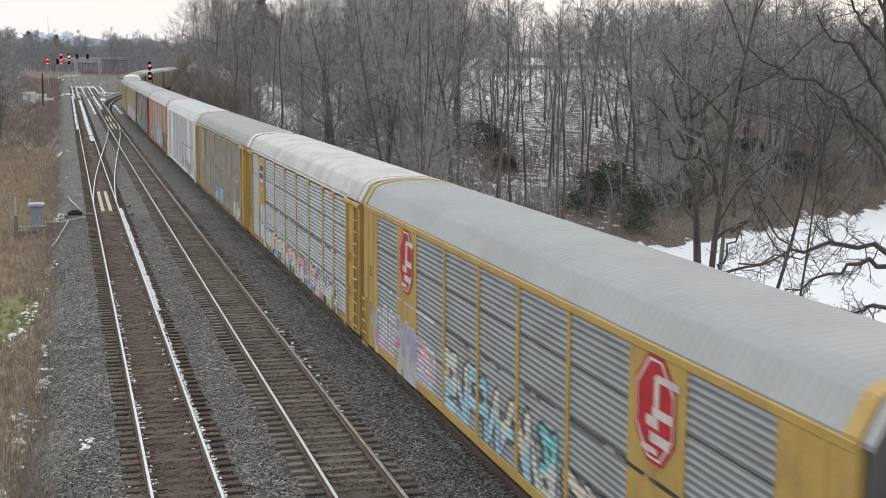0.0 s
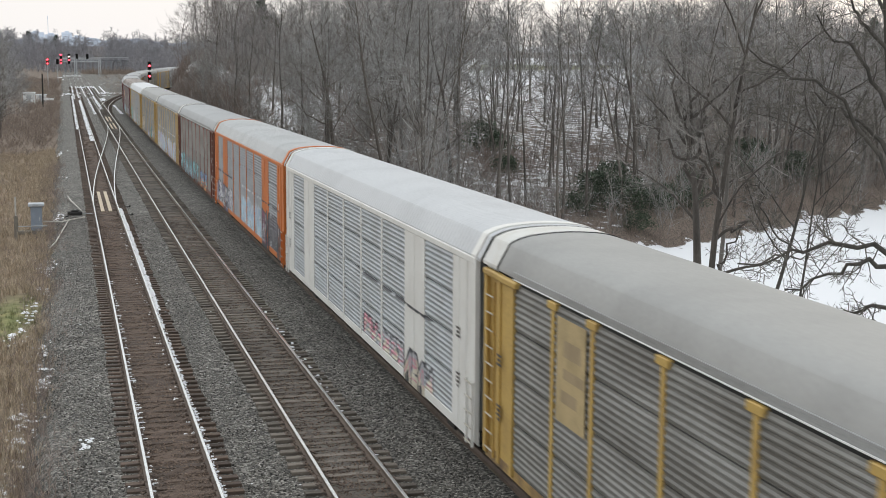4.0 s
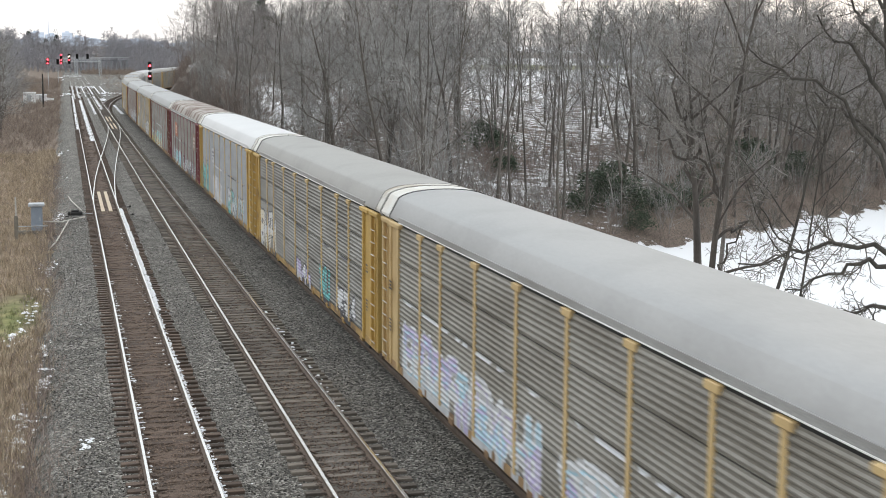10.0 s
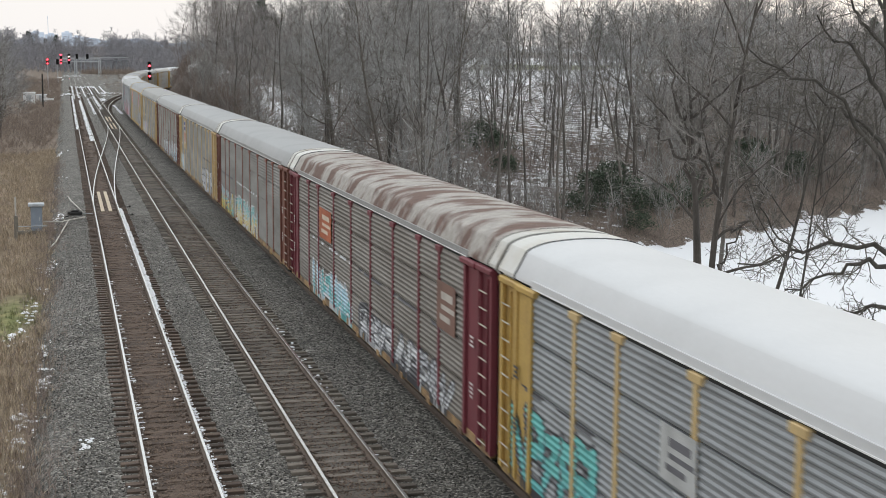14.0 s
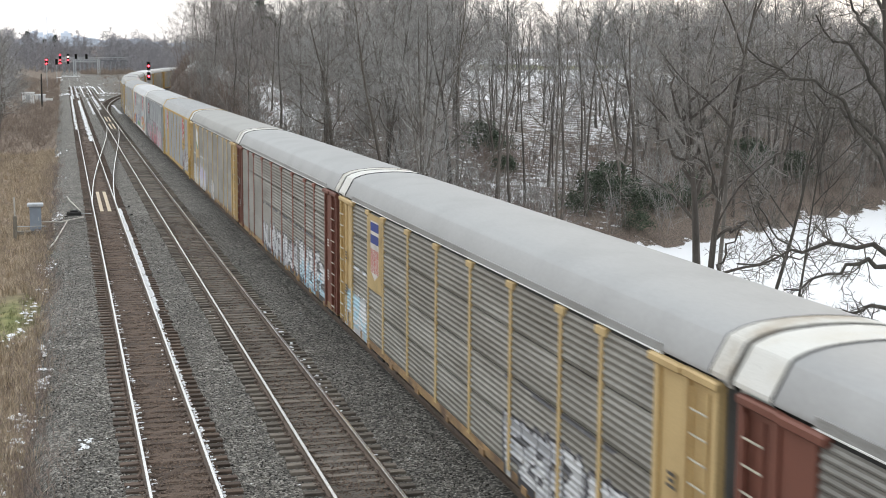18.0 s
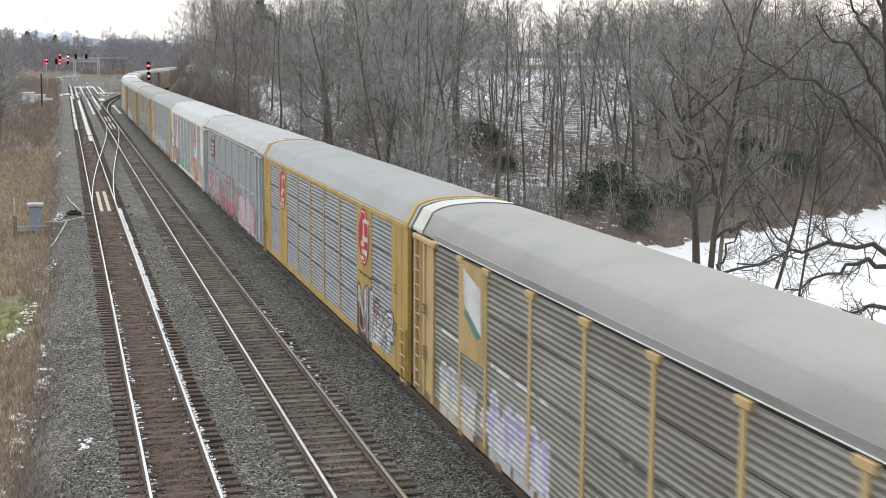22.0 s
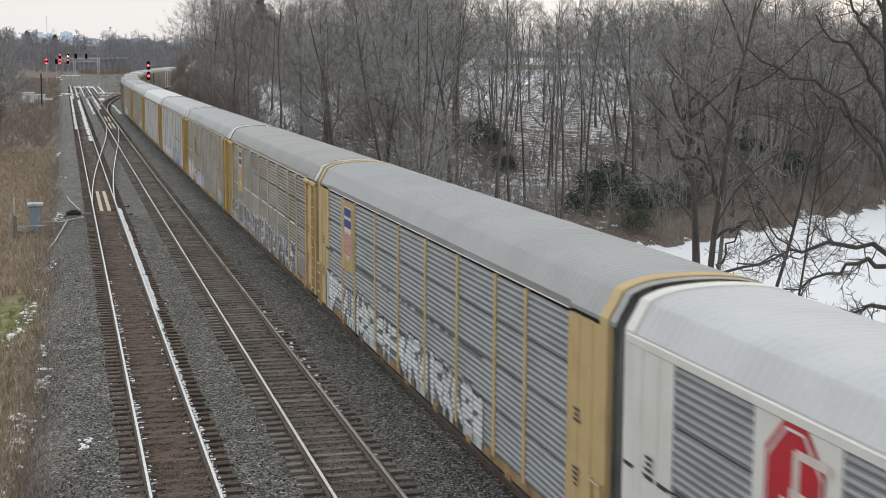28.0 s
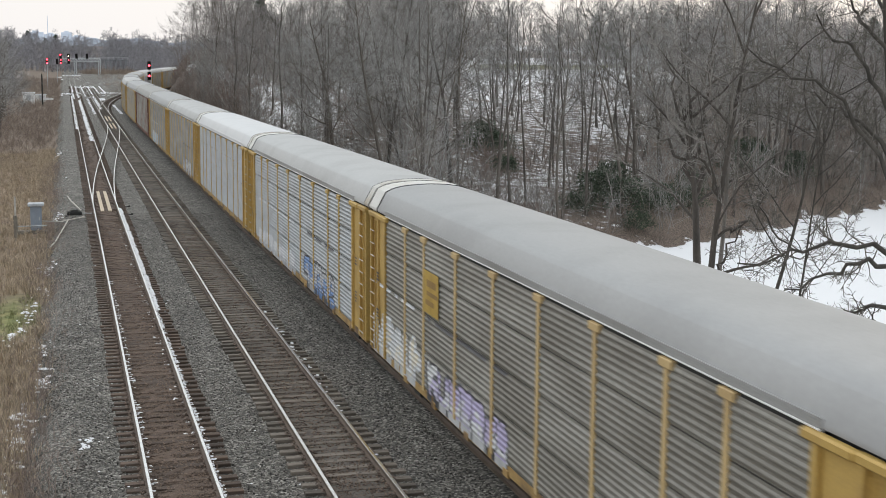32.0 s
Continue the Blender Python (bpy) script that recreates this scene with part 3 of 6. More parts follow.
def core_shape(sh):
    """Dark inside behind the panels, and the underframe."""
    sh.box(-1.46, 1.46, 0.6, 28.0, 1.1, 5.3)
    sh.box(-1.48, 1.48, 0.45, 28.15, 0.86, 1.1)
    sh.box(-0.45, 0.45, -0.02, 28.62, 0.55, 0.88)
    for y in (8, 11, 14, 17, 20):
        sh.box(-1.3, 1.3, y, y + 0.25, 0.62, 0.87)
    sh.tube([(-0.9, 12.2, 0.6), (-0.9, 14.2, 0.6)], 0.28, 10)
    return sh


def bogie_frame_shape(sh):
    for x in (-1.0, 1.0):
        sh.box(x - 0.07, x + 0.07, -1.25, 1.25, 0.42, 0.62, bev=0.03)
        sh.box(x - 0.09, x + 0.09, -0.35, 0.35, 0.22, 0.78, bev=0.03)
        for y in (-0.88, 0.88):
            sh.box(x - 0.1, x + 0.1, y - 0.17, y + 0.17, 0.3, 0.62, bev=0.03)
    return sh.box(-1.1, 1.1, -0.22, 0.22, 0.4, 0.7, bev=0.03)


def wheelset_shape(sh):
    sh.tube([(-0.8, 0, 0.42), (0.8, 0, 0.42)], 0.08, 8)
    for s in (-1, 1):
        sh.tube([(s * 0.69, 0, 0.42), (s * 0.72, 0, 0.42), (s * 0.725, 0, 0.42), (s * 0.84, 0, 0.42)], [0.45, 0.45, 0.42, 0.42], 18, 1)
    return sh


def end_door_shape(sh):
    """Folding end doors: one sheet with pressed upright ribs."""
    prof = []
    for k in range(9):
        x = -1.3 + k * 0.325
        prof += [(x - 0.14, 0.0), (x - 0.06, 0.0), (x - 0.04, -0.06), (x + 0.04, -0.06), (x + 0.06, 0.0)]
    prof.append((1.44, 0.0))
    n = len(prof)
    sh.v += [(x, y, 1.0) for x, y in prof] + [(x, y, 5.5 if abs(x) > 1.1 else 5.8) for x, y in prof]
    sh.f += [(j, j + 1, n + j + 1, n + j) for j in range(n - 1)]
    sh.i += [0] * (n - 1)
    return sh


FLIP = pose(0, 0, 0, 0, 0, 180)
GRAF = {}


def paint(col):
    key = tuple(round(c, 2) for c in col)
    if key not in GRAF:
        GRAF[key] = mat("spray_paint", tuple(c * 0.86 for c in col), 0.55, var=0.2, scale=1.6, fine=30)
    return GRAF[key]


def side_profile():
    """Face of the ribbed side, bottom to top, with the sill below it."""
    prof = [(-0.03, 0.86), (-0.03, 1.05)]
    h = (PANEL_Z1 - PANEL_Z0) / 4
    for r in range(2):
        z = PANEL_Z0 + r * h
        prof += [(-0.022, z + 0.014), (-0.022, z + 0.04), (-0.022, z + FLAT)]
        zz = z + FLAT
        for k in range(RIBS):
            prof += [(-0.05, zz + 0.20 * RIB), (-0.05, zz + 0.42 * RIB), (-0.025, zz + 0.70 * RIB), (-0.022, zz + RIB)]
            zz += RIB
    return prof


def graffiti(car, style, o0, o1, z0, z1, cols, seed, back=None):
    """Sprayed bubble shapes in outline, fill and shine that follow the ribs; no readable writing."""
    rnd = random.Random(seed)
    mats = [paint(c) for c in cols]
    mats.append(paint((0.05, 0.05, 0.06)) if seed % 3 else paint((0.58, 0.60, 0.63)))
    nl = len(cols)
    prof = np.array(side_profile())
    ys = np.arange(o0 - 0.8, o1 + 0.8, 0.06)
    ys = ys[(ys > 0.4) & (ys < 28.2)]
    cy, cz = (ys[:-1] + ys[1:]) / 2, (prof[:-1, 1] + prof[1:, 1]) / 2
    gy, gz = np.meshgrid(cy, cz)
    idx = np.full(gy.shape, -1)

    def blob(y, z, ry, rz, i, ph):
        dy, dz = (gy - y) / ry, (gz - z) / rz
        a = np.arctan2(dz, dy)
        w = 1 + 0.16 * np.sin(2 * a + ph) + 0.12 * np.sin(3 * a + ph * 2.3)
        idx[(np.abs(dy) ** 2.6 + np.abs(dz) ** 2.6) < w ** 2.6] = i

    def stroke(pts):
        """Distance of each cell from a bent line."""
        best = np.full(gy.shape, 9.0)
        for (ay, az), (by, bz) in zip(pts[:-1], pts[1:]):
            ly, lz = by - ay, bz - az
            u = np.clip(((gy - ay) * ly + (gz - az) * lz) / (ly * ly + lz * lz + 1e-9), 0, 1)
            best = np.minimum(best, np.hypot(gy - ay - u * ly, gz - az - u * lz))
        return best

    o = o0
    if back is not None:
        mats.append(paint(back))
        while o < o1:
            blob(o, (z0 + z1) / 2 + rnd.uniform(-0.1, 0.15), rnd.uniform(0.7, 1.1), (z1 - z0) * rnd.uniform(0.45, 0.6), len(mats) - 1, rnd.uniform(0, 6))
            o += 0.75
    o, ci = o0 + 0.2, rnd.randrange(nl)
    tall = z1 - z0
    while o < o1 - 0.3:
        w = rnd.uniform(0.75, 1.25)
        lo, hi = z0 + rnd.uniform(0.05, 0.16) * tall, z1 - rnd.uniform(0.0, 0.22) * tall
        mid = (lo + hi) / 2 + rnd.uniform(-0.1, 0.1)
        sl = rnd.uniform(-0.12, 0.2)
        a_, b_ = o + 0.12 * w, o + 0.88 * w
        pool = [[(a_, lo), (a_ + sl, hi)], [(b_, lo), (b_ + sl, hi)], [(a_, mid), (b_, mid)], [(a_ + sl, hi), (b_, lo)], [(a_, lo), (b_ + sl, hi)],
                [(a_ + sl, hi), (b_ + sl, hi - 0.1), (b_, mid), (a_, mid)], [(b_, hi), (a_, hi - 0.12), (a_, mid), (b_, mid - 0.1), (b_, lo), (a_, lo)],
                [(a_, hi), (a_, lo + 0.15), ((a_ + b_) / 2, lo), (b_, lo + 0.15), (b_, hi)]]
        field = np.minimum.reduce([stroke(q) for q in rnd.sample(pool, rnd.choice([2, 2, 3]))])
        drop = np.roll(np.roll(field, -2, 0), 2, 1)
        fat = rnd.uniform(0.12, 0.19)
        idx[(drop < fat + 0.05)] = nl
        idx[field < fat + 0.075] = nl
        wave = gz > mid + 0.22 * np.sin(gy * 5 + seed)
        idx[(field < fat) & wave] = ci
        idx[(field < fat) & ~wave] = (ci + 1) % nl
        idx[field < 0.03] = (ci + 2) % nl
        ci = rnd.randrange(nl) if rnd.random() < 0.4 else ci
        o += w * rnd.uniform(0.82, 1.0)
    # sprayed coats are thin in places: specks of bare metal show
    holes = np.sin(gy * 9.1 + 3 * np.sin(gz * 5.3 + seed)) + np.sin(gz * 17.0 + 2 * np.sin(gy * 3.7)) + np.random.RandomState(seed).rand(*gy.shape) * 0.5
    idx[holes > 2.25] = -1
    px = np.broadcast_to(prof[:, 0][:, None], (len(prof), len(ys))).copy()
    if style != "A":
        flat = ((ys > 4.95) & (ys < 7.25)) | ((ys > 21.5) & (ys < 23.8)) if style == "B" else (ys < 0)
        flat = flat | (ys < 2.35) | (ys > 26.25)
        px[:, flat] = -0.060
    v = np.stack([px - 1.552, np.broadcast_to(ys[None], px.shape), np.broadcast_to(prof[:, 1][:, None], px.shape)], -1).reshape(-1, 3)
    r, c = np.nonzero(idx >= 0)
    n = len(ys)
    f = np.stack([r * n + c, r * n + c + 1, (r + 1) * n + c + 1, (r + 1) * n + c], 1)
    used, inv = np.unique(f, return_inverse=True)
    me = mesh_of("graffiti", v[used], inv.reshape(-1, 4), mats, idx[r, c])
    part("graffiti", me, car, None, "sprayed graffiti along the lower side")


def placard(car, kind, y, z, w, h):
    """Painted plates: shapes in their colours, no lettering."""
    sh = Shape()
    x = -1.618
    if kind == "octagon":
        mats = [paint((0.80, 0.78, 0.76)), paint((0.55, 0.02, 0.035)), paint((0.80, 0.70, 0.66))]
        for s, dx, i in ((1.0, 0, 1), (0.93, -0.003, 0), (0.88, -0.006, 1)):
            c = 0.30 * w
            a, b = w / 2 * s, h / 2 * s
            sh.quad([(x + dx, y + py, z + pz) for py, pz in
                     ((-a, -b + c), (-a, b - c), (-a + c, b), (a - c, b), (a, b - c), (a, -b + c), (a - c, -b), (-a + c, -b))], i)
        bars = ((0.30, 0.32, 0.07, 0.55), (0.16, 0.05, 0.30, 0.12), (-0.02, 0.20, 0.09, 0.5), (-0.12, -0.05, 0.1, 0.3), (-0.26, 0.15, 0.1, 0.5), (-0.38, -0.1, 0.06, 0.4))
        for bz, by, bh, bw in bars:
            sh.quad([(x - 0.009, y - by * w + sy * bw * w / 2, z + bz * h + sz * bh * h / 2) for sy, sz in ((-1, -1), (-1, 1), (1, 1), (1, -1))], 2)
    elif kind in ("shield", "crest"):
        mats = [paint((0.58, 0.42, 0.19) if kind == "shield" else (0.56, 0.37, 0.07)), paint((0.03, 0.06, 0.30)), paint((0.78, 0.74, 0.70)), paint((0.62, 0.16, 0.14))]
        sh.quad([(x, y - w / 2, z - h / 2), (x, y - w / 2, z + h / 2), (x, y + w / 2, z + h / 2), (x, y + w / 2, z - h / 2)], 0)
        a, t, b = (w * 0.30, z + h * 0.42, z - h * 0.36) if kind == "shield" else (w * 0.24, z + h * 0.40, z - h * 0.22)
        sh.quad([(x - 0.004, y - a, b + 0.25), (x - 0.004, y - a, t), (x - 0.004, y + a, t), (x - 0.004, y + a, b + 0.25), (x - 0.004, y, b)], 2)
        for k, i in ((0, 1), (1, 1)):
            zz = t - 0.05 - k * 0.37
            sh.quad([(x - 0.008, y - a, zz - 0.26), (x - 0.008, y - a, zz), (x - 0.008, y + a, zz), (x - 0.008, y + a, zz - 0.26)], i)
        for k in range(5):
            yy = y - a + a * 2 * (k + 0.5) / 5
            sh.quad([(x - 0.008, yy - 0.06, b + 0.22), (x - 0.008, yy - 0.06, t - 0.85), (x - 0.008, yy + 0.06, t - 0.85), (x - 0.008, yy + 0.06, b + 0.22)], 3)
    elif kind == "arrow":
        mats = [paint((0.58, 0.42, 0.19)), paint((0.80, 0.82, 0.82)), paint((0.10, 0.30, 0.24))]
        sh.quad([(x, y - w / 2, z - h / 2), (x, y - w / 2, z + h / 2), (x, y + w / 2, z + h / 2), (x, y + w / 2, z - h / 2)], 0)
        sh.quad([(x - 0.004, y - w * 0.4, z - h * 0.2), (x - 0.004, y - w * 0.36, z + h * 0.28), (x - 0.004, y + w * 0.4, z + h * 0.42), (x - 0.004, y + w * 0.34, z + 0.1)], 1)
        sh.quad([(x - 0.006, y - w * 0.4, z - h * 0.2), (x - 0.006, y + w * 0.3, z + 0.0), (x - 0.006, y + w * 0.34, z - h * 0.06), (x - 0.006, y - w * 0.2, z - h * 0.26)], 2)
    else:
        pal = {"orange": ((0.50, 0.13, 0.05), (0.75, 0.62, 0.5)), "rust": ((0.24, 0.13, 0.10), (0.62, 0.57, 0.52)), "maroon": ((0.24, 0.03, 0.06), (0.76, 0.66, 0.64)),
               "yellow": ((0.55, 0.36, 0.07), (0.33, 0.20, 0.06)), "tan": ((0.55, 0.42, 0.22), (0.42, 0.32, 0.19)), "crest": ((0.58, 0.38, 0.07), (0.03, 0.05, 0.2)),
               "grey": ((0.55, 0.56, 0.56), (0.16, 0.16, 0.18))}[kind]
        mats = [paint(pal[0]), paint(pal[1])]
        sh.quad([(x, y - w / 2, z - h / 2), (x, y - w / 2, z + h / 2), (x, y + w / 2, z + h / 2), (x, y + w / 2, z - h / 2)], 0)
        for bz, by, bh, bw in ((0.22, 0.05, 0.16, 0.6), (-0.02, 0.1, 0.1, 0.7), (-0.24, -0.05, 0.12, 0.55)):
            sh.quad([(x - 0.004, y - by * w + sy * bw * w / 2, z + bz * h + sz * bh * h / 2) for sy, sz in ((-1, -1), (-1, 1), (1, 1), (1, -1))], 1)
    pieces = []
    for f, i in zip(sh.f, sh.i):
        one = Shape().quad([sh.v[j] for j in f])
        one.f.append(tuple(range(len(f), 2 * len(f)))[::-1])
        one.v += [(px + 0.003, py, pz) for px, py, pz in one.v]
        one.i.append(0)
        pieces.append((one, mats[i]))
    plate = part("painted_plate", pieces[0][0].mesh("painted_plate", pieces[0][1]), car, None, "painted plate with plain coloured shapes")
    for one, m in pieces[1:]:
        part("emblem", one.mesh("emblem", m), plate)


POSTS_A = (4.75, 6.8, 9.8, 12.8, 15.8, 18.8, 21.8, 23.85)
POSTS_B = (10.05, 13.0, 15.85, 18.75)


def autorack(label, style, paint_key, panel_key, roof_key, ribbed=False, posts=None, plates=(), sprays=(), sill=None, near=True):
    """A closed car carrier; y = 0 at the leading gap, 28.6 at the trailing gap. Both sides are alike."""
    car = thing("autorack", label, "railway car", group="cars of the freight train")
    pm = PAINT[paint_key]
    post_m = PAINT[posts or paint_key]
    part("underframe", simple("underframe", core_shape, M["under"]), car)
    sides = ((-1.55, Matrix.Identity(4)), (1.55, FLIP))
    for sx, flip in sides:
        def put(name, me, y, dz=0.0):
            if sx < 0:
                return part(name, me, car, pose(sx, y, dz))
            return part(name, me, car, pose(sx, L_CAR - y, dz) @ FLIP)
        if sx > 0 and not near:
            break
        sill_m = SILLS.get(sill or paint_key) or PAINT[sill or paint_key]
        if style == "A":
            edges = [2.35, *POSTS_A, 26.25]
            for a, b in zip(edges[:-1], edges[1:]):
                put("side_panel", corrugated(b - a, panel_key), a)
            for y in POSTS_A:
                put("post", simple("post", post_shape, post_m), y)
            put("side_sill", simple("side_sill", sill_shape, sill_m), 0)
            put("fascia", simple("fascia", fascia_shape, ROOFS[roof_key] if roof_key in ("white", "flaky", "pale") else M["fascia"], M["white"]), 0)
            put("slot", simple("slot", slot_shape, RUBBER), 0)
            for y, turn in ((0.3, 1), (28.3, -1)):
                mir = (lambda key, build: simple(key, build, pm)) if turn > 0 else (lambda key, build: cached((key, "mirror", pm.name), lambda: mirrored(build, pm)))
                e = put("end_section", mir("end_sheet", end_sheet_shape), y)
                for oy, sx_ in ((0.0, 0), (0.98, 0), (1.97, -0.03)):
                    part("upright", mir("upright", upright_shape), e, pose(sx_, oy * turn, 0))
                for oy, sx_ in ((0.0, 0.0), (1.17, -0.03)):
                    part("head_rail", mir("head_rail", head_rail_shape), e, pose(sx_, oy * turn, 0))
                part("ladder", simple("ladder", ladder_shape, pm, RUNG), e, pose(0, 0.52 * turn, 0))
        else:
            w_edges = ((2.3, 5.0), (7.2, 10.05), (10.05, 13.0), (13.0, 15.85), (15.85, 18.75), (18.75, 21.55), (23.75, 26.3))
            if style == "C":
                e2 = [2.3, *POSTS_A, 26.3]
                w_edges = list(zip(e2[:-1], e2[1:]))
            for a, b in w_edges:
                put("side_panel", corrugated(b - a, panel_key), a)
            for y in (POSTS_B if style == "B" else POSTS_A):
                put("post", simple("thin_post", thin_post_shape, post_m), y)
            if style == "B":
                for y in (5.0, 21.55):
                    put("wide_panel", simple("wide_panel", wide_panel_shape, pm), y)
                put("top_chord", simple("top_chord", chord_shape, pm), 0)
            else:
                put("side_sill", simple("side_sill", sill_shape, sill_m), 0)
                put("fascia", simple("fascia", fascia_shape, ROOFS[roof_key] if roof_key in ("white", "flaky", "pale") else M["fascia"], M["white"]), 0)
            for y, turn in ((0.4, False), (28.2, True)):
                es = simple("end_panel", end_panel_shape, pm) if not turn else cached(("endp_mirror", pm.name), lambda: mirrored(end_panel_shape, pm))
                e = put("end_panel", es, y)
                part("ladder", simple("short_ladder", short_ladder_shape, pm, RUNG), e, pose(0, 0.3 if not turn else -0.3, 0))
    part("roof", roof_mesh(ribbed, roof_key, 0.1, 27.4 if style == "A" else 27.9), car)
    if style == "A":
        part("end_hood", ring_mesh(1.05, 0.014, HOOD, "hood"), car, pose(0, 27.42, 0), "off-white roof end hood")
        part("end_hood", ring_mesh(0.52, 0.014, HOOD_OLD, "hood"), car, pose(0, 0.08, 0), "stained pale roof end hood")
        for y in (0.6, 27.385, 28.465):
            part("seal", ring_mesh(0.03, 0.02, RUBBER, "seal"), car, pose(0, y, 0), "black rubber seal")
    else:
        for y in (0.38, 27.86):
            part("portal_ring", ring_mesh(0.36, 0.03, pm, "portal"), car, pose(0, y, 0))
    for y, turn in ((0.55, 0), (28.05, 180)):
        part("end_door", simple("end_door", end_door_shape, END_GREY), car, pose(0, y, 0, 0, 0, turn))
    for y in (4.2, 24.4):
        bg_ = part("bogie", simple("bogie", bogie_frame_shape, M["under"]), car, pose(0, y, 0))
        for dy in (-0.88, 0.88):
            part("wheelset", simple("wheelset", wheelset_shape, M["under"], M["rail_side"]), bg_, pose(0, dy, 0))
    ink = paint((0.72, 0.70, 0.68)) if paint_key in ("brown", "maroon", "orange") else paint((0.10, 0.09, 0.08))
    for k, y in enumerate((1.72, 27.1)):
        tagged(part("stencil", simple("stencil", stencil_shape, ink), car, pose(-1.632, y, 0)), "small stencilled bars", kind="stuff")
    for p in plates:
        placard(car, *p)
    for k, s in enumerate(sprays):
        graffiti(car, style, *s)
    return car


def stencil_shape(sh):
    """Rows of small bars in place of the stencilled data."""
    for k, (z, w) in enumerate(((3.3, 0.3), (3.2, 0.22), (3.1, 0.34), (2.2, 0.3), (2.1, 0.26), (2.0, 0.3), (1.9, 0.18))):
        sh.quad([(0, -w / 2, z), (0, w / 2, z), (0, w / 2, z + 0.055), (0, -w / 2, z + 0.055)])
    return sh


def short_ladder_shape(sh):
    for y in (-0.24, 0.24):
        sh.box(-0.11, -0.05, y - 0.02, y + 0.02, 0.75, 2.3)
    for k in range(5):
        sh.tube([(-0.12, -0.25, 0.85 + k * 0.35), (-0.12, 0.25, 0.85 + k * 0.35)], 0.02, 5, 1)
    return sh


def mirrored(build, m):
    sh = build(Shape())
    sh.v = [(x, -y, z) for x, y, z in sh.v]
    sh.f = [tuple(reversed(q)) for q in sh.f]
    return sh.mesh("end_bay", m)


WHT, BLU, TEA = (0.60, 0.61, 0.63), (0.12, 0.24, 0.5), (0.10, 0.42, 0.43)
SKY_, LIL, PNK = (0.38, 0.58, 0.70), (0.45, 0.40, 0.62), (0.62, 0.25, 0.32)
BLK, GRN, ORG, RED, GRY = (0.03, 0.03, 0.04), (0.12, 0.42, 0.10), (0.70, 0.26, 0.04), (0.50, 0.04, 0.06), (0.42, 0.43, 0.46)
CRM, YEL = (0.66, 0.60, 0.48), (0.60, 0.45, 0.08)
OCT = (("octagon", 6.1, 4.15, 1.5, 1.75), ("octagon", 22.65, 4.15, 1.5, 1.75))
SH = (("shield", 22.8, 3.85, 1.85, 2.3),)
Y_LAB = "yellow-trimmed silver auto-rack car with ribbed steel sides"
